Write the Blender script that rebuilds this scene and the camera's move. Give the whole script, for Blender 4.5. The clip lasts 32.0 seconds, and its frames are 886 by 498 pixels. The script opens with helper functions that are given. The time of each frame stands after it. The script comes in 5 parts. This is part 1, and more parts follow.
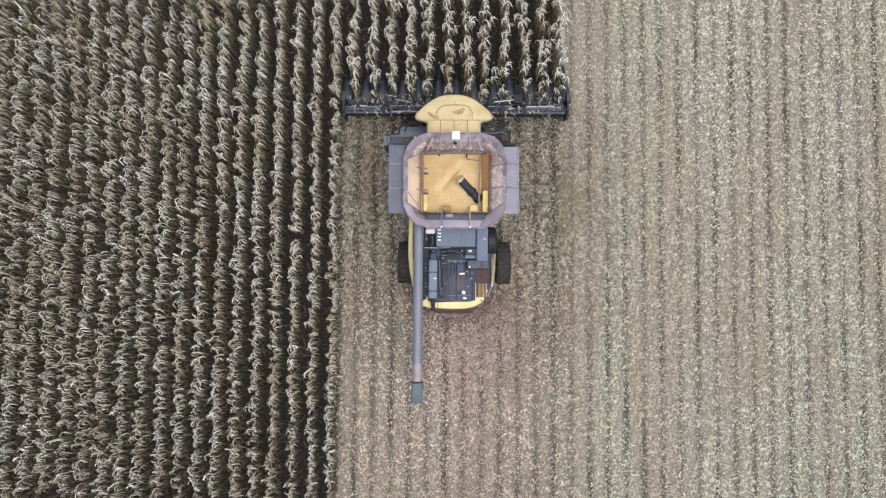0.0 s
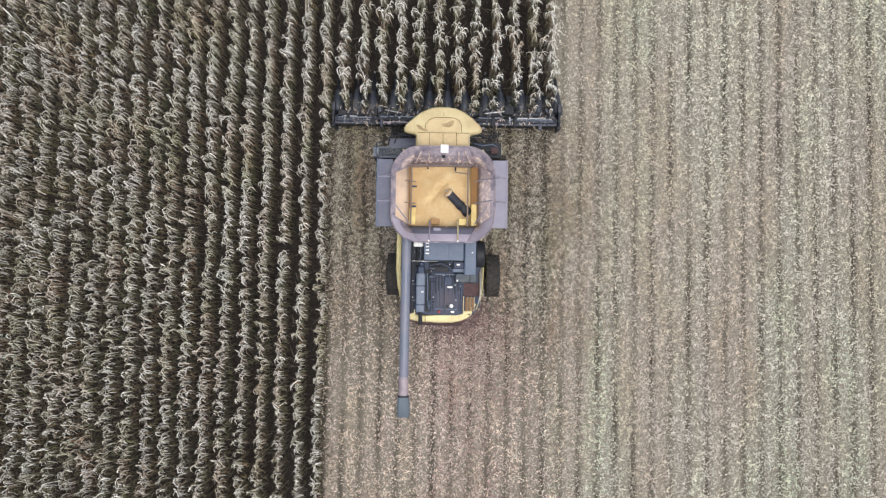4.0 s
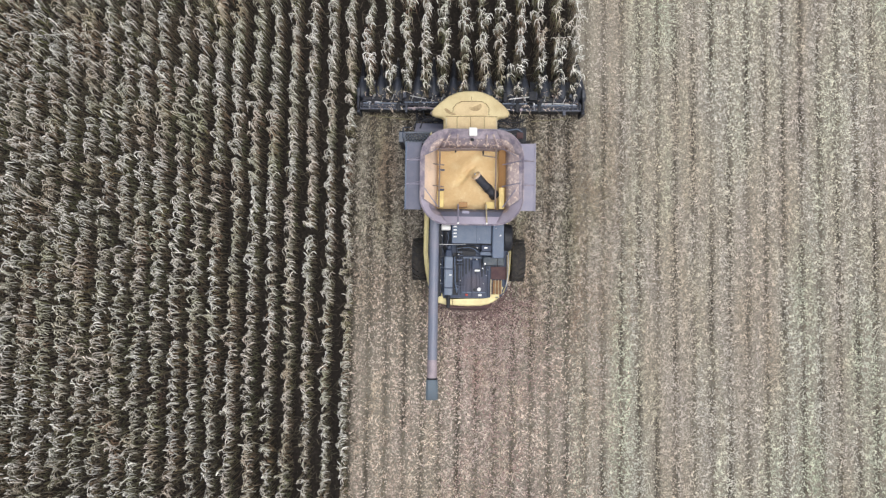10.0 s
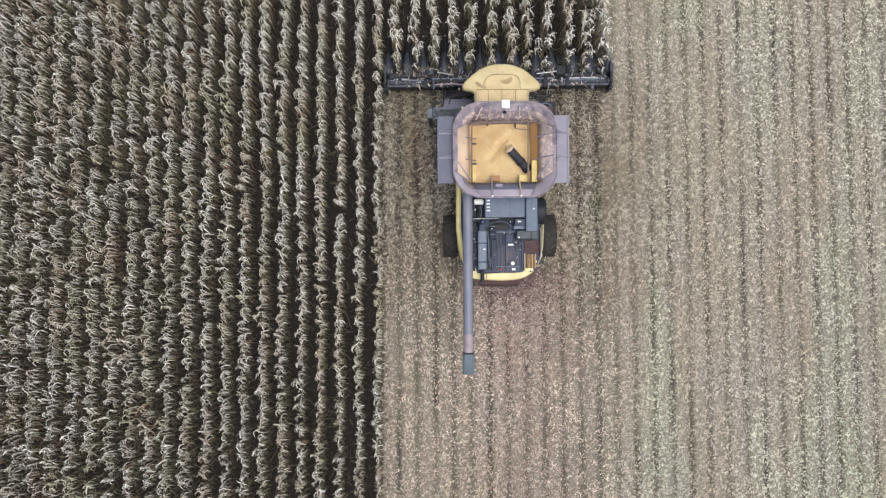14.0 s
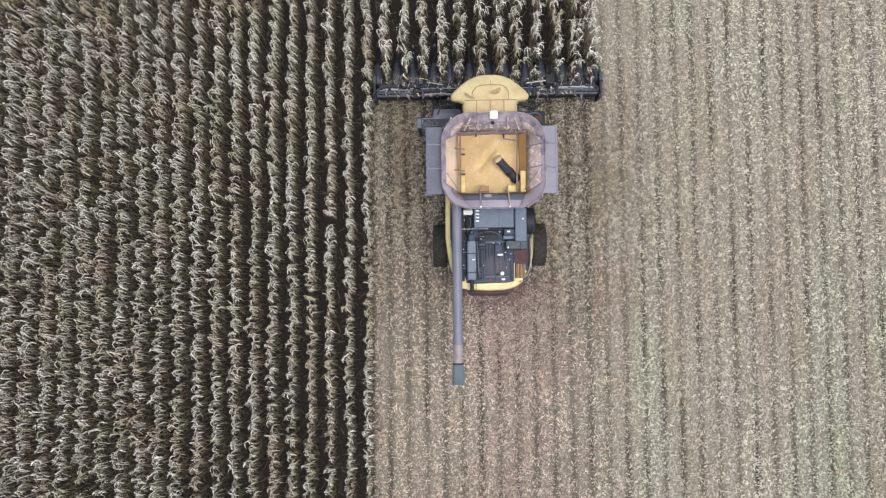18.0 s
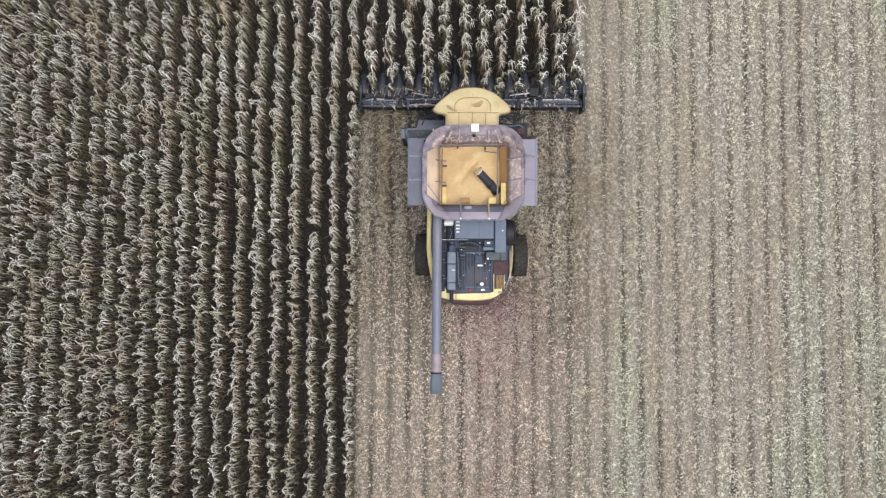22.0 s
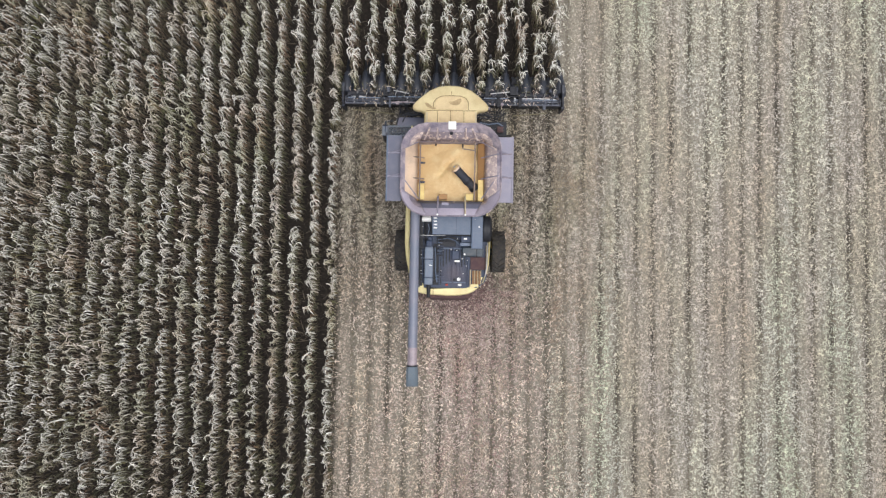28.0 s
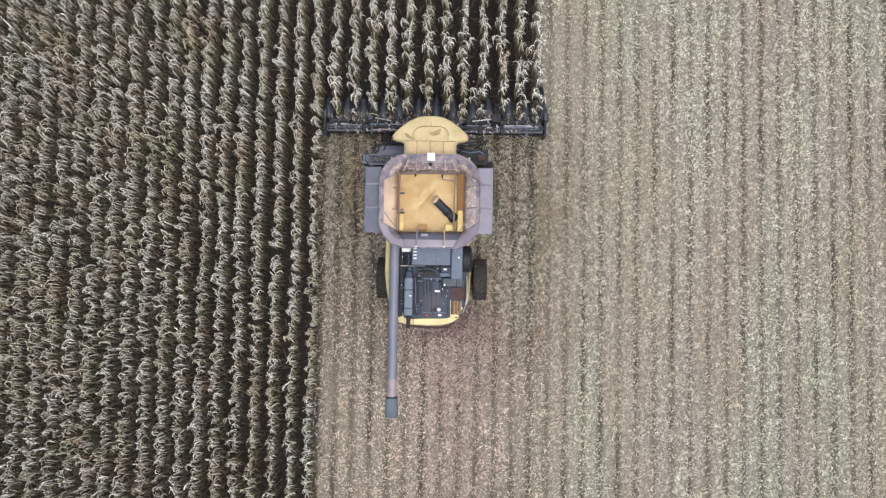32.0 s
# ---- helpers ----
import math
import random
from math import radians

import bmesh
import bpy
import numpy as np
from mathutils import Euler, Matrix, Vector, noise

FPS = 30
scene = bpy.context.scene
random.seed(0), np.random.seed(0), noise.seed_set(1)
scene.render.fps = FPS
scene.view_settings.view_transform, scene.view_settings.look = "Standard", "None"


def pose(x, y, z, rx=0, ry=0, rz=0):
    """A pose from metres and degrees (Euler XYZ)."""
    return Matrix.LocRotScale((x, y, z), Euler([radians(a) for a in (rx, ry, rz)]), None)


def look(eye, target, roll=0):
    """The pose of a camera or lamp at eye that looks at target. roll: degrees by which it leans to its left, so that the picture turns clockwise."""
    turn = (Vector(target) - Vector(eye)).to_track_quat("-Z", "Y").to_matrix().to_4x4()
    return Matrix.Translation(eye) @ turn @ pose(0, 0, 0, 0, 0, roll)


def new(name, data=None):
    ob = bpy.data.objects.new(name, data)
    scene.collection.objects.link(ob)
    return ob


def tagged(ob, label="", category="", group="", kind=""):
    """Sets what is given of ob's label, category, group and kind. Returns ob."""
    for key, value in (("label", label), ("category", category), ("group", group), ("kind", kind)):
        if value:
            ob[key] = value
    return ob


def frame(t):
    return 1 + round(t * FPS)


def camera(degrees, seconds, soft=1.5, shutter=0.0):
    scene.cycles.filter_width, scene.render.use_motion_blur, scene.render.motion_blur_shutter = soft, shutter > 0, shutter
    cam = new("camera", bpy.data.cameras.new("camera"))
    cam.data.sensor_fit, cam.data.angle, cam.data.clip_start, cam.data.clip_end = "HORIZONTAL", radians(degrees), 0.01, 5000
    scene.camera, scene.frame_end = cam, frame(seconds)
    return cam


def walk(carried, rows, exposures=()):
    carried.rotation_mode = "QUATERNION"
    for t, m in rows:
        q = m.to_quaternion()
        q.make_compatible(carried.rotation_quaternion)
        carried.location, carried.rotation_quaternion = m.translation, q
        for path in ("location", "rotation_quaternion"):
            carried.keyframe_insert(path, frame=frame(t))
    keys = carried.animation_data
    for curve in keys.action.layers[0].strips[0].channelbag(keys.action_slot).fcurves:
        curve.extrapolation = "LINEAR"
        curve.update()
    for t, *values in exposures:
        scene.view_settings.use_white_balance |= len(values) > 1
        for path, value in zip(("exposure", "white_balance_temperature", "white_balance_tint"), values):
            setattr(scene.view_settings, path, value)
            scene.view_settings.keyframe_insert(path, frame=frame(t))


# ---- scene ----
cam = camera(70.48, 32.0, soft=1.3)
EXPO = 0.29
PATH = [
    (0, pose(-0.106, -5.162, 26.737, 2.601, 0.842, 0.434)),
    (0.5, pose(-0.049, -5.049, 26.637, 2.535, 0.954, 0.453)),
    (1, pose(0.003, -4.944, 26.585, 2.487, 1.022, 0.481)),
    (1.5, pose(0.051, -4.847, 26.582, 2.463, 1.040, 0.484)),
    (2, pose(0.105, -4.755, 26.603, 2.455, 1.021, 0.450)),
    (2.5, pose(0.166, -4.667, 26.618, 2.440, 0.978, 0.417)),
    (3, pose(0.235, -4.597, 26.611, 2.421, 0.944, 0.485)),
    (3.5, pose(0.319, -4.553, 26.586, 2.417, 0.950, 0.709)),
    (5.5, pose(0.507, -4.787, 26.757, 2.343, 0.850, 1.527)),
    (6, pose(0.561, -4.896, 26.747, 2.315, 0.903, 1.325)),
    (6.5, pose(0.567, -5.010, 26.762, 2.338, 0.909, 1.130)),
    (7, pose(0.505, -5.126, 26.801, 2.404, 0.837, 0.954)),
    (7.5, pose(0.399, -5.237, 26.849, 2.471, 0.732, 0.823)),
    (8, pose(0.274, -5.329, 26.872, 2.513, 0.676, 0.759)),
    (8.5, pose(0.117, -5.389, 26.843, 2.551, 0.688, 0.749)),
    (9, pose(-0.106, -5.408, 26.784, 2.600, 0.723, 0.761)),
    (9.5, pose(-0.399, -5.378, 26.733, 2.639, 0.744, 0.788)),
    (10, pose(-0.711, -5.308, 26.692, 2.643, 0.767, 0.839)),
    (10.5, pose(-0.980, -5.220, 26.655, 2.609, 0.823, 0.903)),
    (11, pose(-1.190, -5.155, 26.622, 2.556, 0.891, 0.937)),
    (11.5, pose(-1.360, -5.166, 26.597, 2.511, 0.923, 0.871)),
    (12, pose(-1.501, -5.278, 26.583, 2.473, 0.926, 0.647)),
    (12.5, pose(-1.621, -5.484, 26.587, 2.440, 0.932, 0.294)),
    (13, pose(-1.733, -5.745, 26.597, 2.424, 0.941, -0.047)),
    (13.5, pose(-1.837, -5.988, 26.595, 2.415, 0.932, -0.239)),
    (14, pose(-1.918, -6.161, 26.580, 2.415, 0.907, -0.299)),
    (14.5, pose(-1.969, -6.274, 26.556, 2.446, 0.887, -0.324)),
    (16.5, pose(-1.758, -5.968, 26.588, 2.465, 0.921, -0.549)),
    (17, pose(-1.668, -5.911, 26.566, 2.445, 0.948, -0.571)),
    (17.5, pose(-1.595, -5.853, 26.577, 2.445, 0.934, -0.617)),
    (18, pose(-1.533, -5.802, 26.611, 2.477, 0.888, -0.627)),
    (18.5, pose(-1.462, -5.767, 26.637, 2.525, 0.848, -0.581)),
    (19, pose(-1.366, -5.734, 26.657, 2.539, 0.849, -0.558)),
    (19.5, pose(-1.247, -5.682, 26.695, 2.492, 0.897, -0.585)),
    (20, pose(-1.125, -5.615, 26.745, 2.417, 0.952, -0.535)),
    (20.5, pose(-1.015, -5.553, 26.794, 2.373, 0.979, -0.295)),
    (21, pose(-0.920, -5.512, 26.839, 2.389, 0.983, 0.031)),
    (21.5, pose(-0.835, -5.476, 26.877, 2.436, 0.975, 0.253)),
    (22, pose(-0.750, -5.417, 26.905, 2.451, 0.954, 0.358)),
    (22.5, pose(-0.659, -5.332, 26.928, 2.414, 0.931, 0.406)),
    (23, pose(-0.565, -5.242, 26.959, 2.354, 0.925, 0.421)),
    (23.5, pose(-0.471, -5.185, 26.997, 2.316, 0.939, 0.427)),
    (24, pose(-0.381, -5.195, 27.028, 2.352, 0.953, 0.410)),
    (24.5, pose(-0.301, -5.269, 27.060, 2.441, 0.952, 0.373)),
    (25, pose(-0.238, -5.364, 27.107, 2.498, 0.921, 0.347)),
    (25.5, pose(-0.194, -5.455, 27.161, 2.496, 0.853, 0.328)),
    (27.5, pose(0.021, -5.608, 27.255, 2.261, 0.827, 1.060)),
    (28, pose(0.092, -5.533, 27.286, 2.312, 0.872, 0.982)),
    (28.5, pose(0.163, -5.433, 27.298, 2.359, 0.903, 0.892)),
    (29, pose(0.237, -5.297, 27.294, 2.363, 0.926, 0.845)),
    (29.5, pose(0.325, -5.135, 27.278, 2.328, 0.954, 0.905)),
    (30, pose(0.428, -4.959, 27.255, 2.295, 0.977, 1.019)),
    (30.5, pose(0.540, -4.776, 27.253, 2.274, 0.979, 1.092)),
    (31, pose(0.667, -4.605, 27.281, 2.263, 0.992, 1.111)),
    (31.5, pose(0.815, -4.461, 27.291, 2.265, 1.062, 1.073)),
    (32, pose(0.972, -4.335, 27.252, 2.270, 1.185, 0.973)),
]

walk(cam, PATH, exposures=[(0.0, EXPO), (32.0, EXPO)])

# ---- sky, sun ----
world = bpy.data.worlds.new("overcast_sky")
scene.world = world
world.use_nodes = True
wn = world.node_tree
wn.nodes.clear()
sky = wn.nodes.new("ShaderNodeTexSky")
sky.sky_type = "NISHITA"
sky.sun_disc = False
sky.sun_elevation, sky.sun_rotation = radians(74), radians(132)
sky.air_density, sky.dust_density, sky.ozone_density = 1.0, 4.0, 1.0
haze = wn.nodes.new("ShaderNodeHueSaturation")
haze.inputs["Saturation"].default_value = 0.35
bg = wn.nodes.new("ShaderNodeBackground")
bg.inputs["Strength"].default_value = 0.12
wout = wn.nodes.new("ShaderNodeOutputWorld")
wn.links.new(sky.outputs[0], haze.inputs["Color"])
wn.links.new(haze.outputs[0], bg.inputs["Color"])
wn.links.new(bg.outputs[0], wout.inputs["Surface"])
lamp = bpy.data.lights.new("sun", "SUN")
lamp.energy, lamp.angle, lamp.color = 1.4, radians(38), (1.0, 0.99, 0.985)
sun = new("sun", lamp)
# a veiled high sun
sun.matrix_world = look((4.5, -4, 22), (0, 0, 0))


# ---- materials ----
def mat(name, base, rough=0.6, metal=0.0, dirt=None, amount=0.4, scale=6.0, fine=60.0, bump=0.2, spec=0.5, edge=(0.42, 0.72), spot=None):
    """Paint, rubber, metal: base colour with dirt in blotches, fine grain and relief."""
    m = bpy.data.materials.new(name)
    m.use_nodes = True
    nt = m.node_tree
    b = nt.nodes["Principled BSDF"]
    geo = nt.nodes.new("ShaderNodeTexCoord")
    n1 = nt.nodes.new("ShaderNodeTexNoise")
    n1.inputs["Scale"].default_value, n1.inputs["Detail"].default_value, n1.inputs["Roughness"].default_value = scale, 6, 0.65
    n2 = nt.nodes.new("ShaderNodeTexNoise")
    n2.inputs["Scale"].default_value, n2.inputs["Detail"].default_value = fine, 4
    nt.links.new(geo.outputs["Object"], n1.inputs["Vector"])
    nt.links.new(geo.outputs["Object"], n2.inputs["Vector"])
    ramp = nt.nodes.new("ShaderNodeValToRGB")
    ramp.color_ramp.elements[0].position, ramp.color_ramp.elements[1].position = edge
    ramp.color_ramp.elements[0].color, ramp.color_ramp.elements[1].color = (0, 0, 0, 1), (amount, amount, amount, 1)
    nt.links.new(n1.outputs["Fac"], ramp.inputs["Fac"])
    mix = nt.nodes.new("ShaderNodeMix")
    mix.data_type = "RGBA"
    mix.inputs["A"].default_value = (*base, 1)
    mix.inputs["B"].default_value = (*(dirt or [c * 0.6 for c in base]), 1)
    nt.links.new(ramp.outputs["Color"], mix.inputs["Factor"])
    mix2 = nt.nodes.new("ShaderNodeMix")
    mix2.data_type, mix2.blend_type = "RGBA", "OVERLAY"
    mix2.inputs["Factor"].default_value = 0.25
    nt.links.new(mix.outputs["Result"], mix2.inputs["A"])
    nt.links.new(n2.outputs["Fac"], mix2.inputs["B"])
    last = mix2.outputs["Result"]
    if spot:
        # a drift of settled dust with a ragged edge: centre, radius, colour, amount
        centre, radius, colour, most = spot
        far = nt.nodes.new("ShaderNodeVectorMath")
        far.operation = "DISTANCE"
        far.inputs[1].default_value = centre
        nt.links.new(geo.outputs["Object"], far.inputs[0])
        rag = nt.nodes.new("ShaderNodeMath")
        rag.operation = "MULTIPLY_ADD"
        rag.inputs[1].default_value = radius * 0.8
        nt.links.new(n1.outputs["Fac"], rag.inputs[0])
        nt.links.new(far.outputs["Value"], rag.inputs[2])
        fall = nt.nodes.new("ShaderNodeMapRange")
        fall.inputs["From Min"].default_value, fall.inputs["From Max"].default_value = radius * 1.4, radius * 0.5
        fall.inputs["To Max"].default_value = most
        nt.links.new(rag.outputs[0], fall.inputs["Value"])
        drift = nt.nodes.new("ShaderNodeMix")
        drift.data_type = "RGBA"
        drift.inputs["B"].default_value = (*colour, 1)
        nt.links.new(fall.outputs[0], drift.inputs["Factor"])
        nt.links.new(last, drift.inputs["A"])
        last = drift.outputs["Result"]
    nt.links.new(last, b.inputs["Base Color"])
    rr = nt.nodes.new("ShaderNodeMapRange")
    rr.inputs["To Min"].default_value, rr.inputs["To Max"].default_value = max(rough - 0.12, 0.05), min(rough + 0.2, 1)
    nt.links.new(n1.outputs["Fac"], rr.inputs["Value"])
    nt.links.new(rr.outputs[0], b.inputs["Roughness"])
    b.inputs["Metallic"].default_value = metal
    b.inputs["Specular IOR Level"].default_value = spec
    bp = nt.nodes.new("ShaderNodeBump")
    bp.inputs["Strength"].default_value, bp.inputs["Distance"].default_value = bump, 0.01
    nt.links.new(n2.outputs["Fac"], bp.inputs["Height"])
    nt.links.new(bp.outputs[0], b.inputs["Normal"])
    return m


def plant_mat(name, stops, patches, thin=0.12, rough=0.75, stretch=0.4, clump=22, swing=0.28, edge=(0.45, 0.68), fray=5):
    """Dry leaves and straw: a colour for every leaf out of the stops, blotches (colour, amount, size) across the field, streaks, light through the blade."""
    m = bpy.data.materials.new(name)
    m.use_nodes = True
    nt = m.node_tree
    b = nt.nodes["Principled BSDF"]
    geo = nt.nodes.new("ShaderNodeNewGeometry")
    ramp = nt.nodes.new("ShaderNodeValToRGB")
    cr = ramp.color_ramp
    while len(cr.elements) < len(stops):
        cr.elements.new(0.5)
    for i, c in enumerate(stops):
        cr.elements[i].position = i / (len(stops) - 1)
        cr.elements[i].color = (*c, 1)
    nt.links.new(geo.outputs["Random Per Island"], ramp.inputs["Fac"])
    last = ramp.outputs[0]
    for i, (colour, amount, size) in enumerate(patches):
        drawn = nt.nodes.new("ShaderNodeMapping")
        drawn.inputs["Location"].default_value = (31.7 * i, 12.3 * i, 0)
        drawn.inputs["Scale"].default_value = (1.0, stretch, 1.0)
        nt.links.new(geo.outputs["Position"], drawn.inputs["Vector"])
        n1 = nt.nodes.new("ShaderNodeTexNoise")
        n1.inputs["Scale"].default_value, n1.inputs["Detail"].default_value = 1.0 / size, fray
        nt.links.new(drawn.outputs[0], n1.inputs["Vector"])
        r1 = nt.nodes.new("ShaderNodeMapRange")
        r1.inputs["From Min"].default_value, r1.inputs["From Max"].default_value, r1.inputs["To Max"].default_value = *edge, amount
        nt.links.new(n1.outputs["Fac"], r1.inputs["Value"])
        mix = nt.nodes.new("ShaderNodeMix")
        mix.data_type, mix.blend_type = "RGBA", "MIX"
        mix.inputs["B"].default_value = (*colour, 1)
        nt.links.new(r1.outputs[0], mix.inputs["Factor"])
        nt.links.new(last, mix.inputs["A"])
        last = mix.outputs["Result"]
    n2 = nt.nodes.new("ShaderNodeTexNoise")
    n2.inputs["Scale"].default_value, n2.inputs["Detail"].default_value = clump, 5
    nt.links.new(geo.outputs["Position"], n2.inputs["Vector"])
    mr = nt.nodes.new("ShaderNodeMapRange")
    mr.inputs["From Min"].default_value, mr.inputs["From Max"].default_value = 0.3, 0.7
    mr.inputs["To Min"].default_value, mr.inputs["To Max"].default_value = 1 - swing, 1 + swing
    nt.links.new(n2.outputs["Fac"], mr.inputs["Value"])
    hsv = nt.nodes.new("ShaderNodeHueSaturation")
    nt.links.new(mr.outputs[0], hsv.inputs["Value"])
    nt.links.new(last, hsv.inputs["Color"])
    nt.links.new(hsv.outputs[0], b.inputs["Base Color"])
    b.inputs["Roughness"].default_value = rough
    b.inputs["Specular IOR Level"].default_value = 0.3
    tr = nt.nodes.new("ShaderNodeBsdfTranslucent")
    nt.links.new(hsv.outputs[0], tr.inputs["Color"])
    ms = nt.nodes.new("ShaderNodeMixShader")
    ms.inputs["Fac"].default_value = thin
    nt.links.new(b.outputs[0], ms.inputs[1])
    nt.links.new(tr.outputs[0], ms.inputs[2])
    nt.links.new(ms.outputs[0], nt.nodes["Material Output"].inputs["Surface"])
    return m


M_YELLOW = mat("yellow_paint", (0.75, 0.66, 0.345), 0.45, dirt=(0.50, 0.39, 0.19), amount=0.5, scale=2.2, bump=0.06)
M_ROOF = mat("dusty_yellow_roof", (0.63, 0.53, 0.30), 0.6, dirt=(0.46, 0.345, 0.18), amount=0.7, scale=1.7, bump=0.08)
M_SEAM = mat("seam", (0.16, 0.10, 0.04), 0.8)
M_DARK = mat("dark_steel", (0.030, 0.034, 0.048), 0.55, 0.1, dirt=(0.10, 0.088, 0.076), amount=0.5, scale=5, spec=0.3)
M_BLACK = mat("black_paint", (0.013, 0.015, 0.021), 0.5, dirt=(0.055, 0.054, 0.058), amount=0.55, scale=7, spec=0.3)
M_DECK = mat("engine_deck", (0.034, 0.050, 0.090), 0.45, dirt=(0.085, 0.096, 0.135), amount=0.5, scale=2.5, spec=0.3, spot=((0.15, -5.5, 2.95), 0.7, (0.105, 0.088, 0.108), 0.7))
M_SLATE = mat("slate_panel", (0.090, 0.125, 0.192), 0.42, dirt=(0.165, 0.19, 0.24), amount=0.6, scale=3.0)
M_SILENCER = mat("dusty_silencer", (0.125, 0.162, 0.225), 0.45, dirt=(0.21, 0.23, 0.27), amount=0.7, scale=3.5)
M_GUNMETAL = mat("scratched_gunmetal", (0.055, 0.062, 0.085), 0.45, 0.2, dirt=(0.25, 0.265, 0.30), amount=0.85, scale=11, edge=(0.55, 0.66))
M_WORNTANK = mat("worn_tank", (0.040, 0.056, 0.075), 0.5, dirt=(0.13, 0.135, 0.135), amount=0.8, scale=3)
M_RUBBER = mat("tyre_rubber", (0.022, 0.022, 0.024), 0.85, dirt=(0.10, 0.08, 0.06), amount=0.6, scale=9)
M_RIM = mat("rim_yellow", (0.55, 0.38, 0.08), 0.5, dirt=(0.2, 0.15, 0.08))
M_FABRIC = mat("tank_extension", (0.17, 0.15, 0.20), 0.5, dirt=(0.44, 0.37, 0.385), amount=0.8, scale=3.6, bump=0.25, edge=(0.40, 0.66))
M_DUSTY = mat("grain_dust", (0.66, 0.49, 0.35), 0.8, dirt=(0.46, 0.34, 0.27), amount=0.7, scale=2.5, bump=0.1)
M_DUSTPIPE = mat("dusty_brown_pipe", (0.20, 0.155, 0.135), 0.6, dirt=(0.36, 0.27, 0.20), amount=0.6, scale=5)
M_LID = mat("tank_lid", (0.25, 0.24, 0.31), 0.5, dirt=(0.34, 0.31, 0.355), amount=0.6, scale=2.5, bump=0.06)
M_TUBE = mat("grey_tube", (0.165, 0.185, 0.242), 0.4, dirt=(0.27, 0.245, 0.285), amount=0.6, scale=1.6, bump=0.05)
M_BOOT = mat("rubber_boot", (0.115, 0.15, 0.185), 0.7, dirt=(0.16, 0.16, 0.16), amount=0.4)
M_PALE = mat("worn_highlight_pale", (0.34, 0.28, 0.305), 0.45, dirt=(0.19, 0.175, 0.205), amount=0.8, scale=3)
M_STEEL = mat("bare_steel", (0.55, 0.55, 0.56), 0.38, 0.7, dirt=(0.25, 0.22, 0.18), amount=0.5)
M_WHITE = mat("white_plastic", (0.82, 0.82, 0.80), 0.4, dirt=(0.6, 0.57, 0.5), amount=0.3)
M_RED = mat("red_part", (0.36, 0.04, 0.03), 0.5)
M_RUST = mat("rusty_panel", (0.07, 0.036, 0.042), 0.8, dirt=(0.14, 0.09, 0.075), amount=0.7, scale=5)
M_CREAM = mat("cream_paint", (0.55, 0.47, 0.32), 0.6, dirt=(0.32, 0.22, 0.12), amount=0.5)
M_ORANGE = mat("dusty_orange_slat", (0.26, 0.14, 0.06), 0.7, dirt=(0.14, 0.09, 0.06), amount=0.6)
M_TANKWALL = mat("tank_wall", (0.38, 0.21, 0.085), 0.6, dirt=(0.30, 0.16, 0.07), amount=0.6, scale=2)
M_BRIGHT = mat("worn_yellow", (0.76, 0.60, 0.23), 0.5, dirt=(0.62, 0.43, 0.17), amount=0.7, scale=3.5, edge=(0.38, 0.62))
M_DARKLID = mat("dark_lid", (0.115, 0.122, 0.172), 0.5, dirt=(0.20, 0.188, 0.225), amount=0.5, scale=2.0, bump=0.06)
M_FLAKE = mat("flaking_dust", (0.21, 0.17, 0.19), 0.6, dirt=(0.70, 0.55, 0.44), amount=0.9, scale=9.0, bump=0.2, edge=(0.52, 0.61))
M_FLAKEPALE = mat("flaking_pale_dust", (0.41, 0.325, 0.32), 0.6, dirt=(0.78, 0.65, 0.55), amount=0.9, scale=7.5, bump=0.2, edge=(0.51, 0.62))
# paler extension tone: light on the upward-tilted rear is put in the colour
M_PINK = mat("lit_lavender", (0.395, 0.355, 0.43), 0.5, dirt=(0.28, 0.25, 0.295), amount=0.6, scale=2.0, bump=0.1)
M_ROOFDUST = mat("dusty_roof_panel", (0.64, 0.505, 0.29), 0.75, dirt=(0.44, 0.31, 0.19), amount=0.6, scale=3.0, bump=0.1)
M_STAIN = mat("roof_stain", (0.33, 0.24, 0.13), 0.8, dirt=(0.60, 0.455, 0.25), amount=0.95, scale=5)
# bluish base colour includes the sky's reflection on the smooth hoods
M_HOOD = mat("sky_tinted_plastic_hood", (0.030, 0.036, 0.052), 0.42, dirt=(0.085, 0.082, 0.085), amount=0.5, scale=4)
M_GLASS = mat("cab_glass", (0.012, 0.014, 0.016), 0.12, bump=0.0, spec=0.8)
M_GRATE = mat("galvanised_grating", (0.17, 0.195, 0.24), 0.5, 0.1, dirt=(0.14, 0.13, 0.12))
M_OLIVE = mat("straw_yellow_rod", (0.23, 0.21, 0.12), 0.6, dirt=(0.2, 0.16, 0.08))

M_LEAF = plant_mat("dry_maize_leaf", [(0.195, 0.185, 0.148), (0.585, 0.565, 0.495), (0.955, 0.935, 0.87), (0.35, 0.337, 0.285), (0.96, 0.95, 0.895)], [((0.36, 0.365, 0.20), 0.55, 1.5), ((0.47, 0.32, 0.225), 0.42, 1.7), ((0.62, 0.62, 0.60), 0.35, 0.9)], thin=0.05, stretch=0.7, edge=(0.47, 0.66), fray=3, swing=0.34)
# withered and dead tones, darkened further for the shade inside the foliage
M_MIDLEAF = plant_mat("withered_shaded_leaf", [(0.05, 0.044, 0.033), (0.18, 0.16, 0.122), (0.11, 0.107, 0.068), (0.28, 0.255, 0.205)], [((0.18, 0.185, 0.075), 0.85, 1.4), ((0.26, 0.15, 0.095), 0.8, 1.5)], thin=0.0, stretch=0.8)
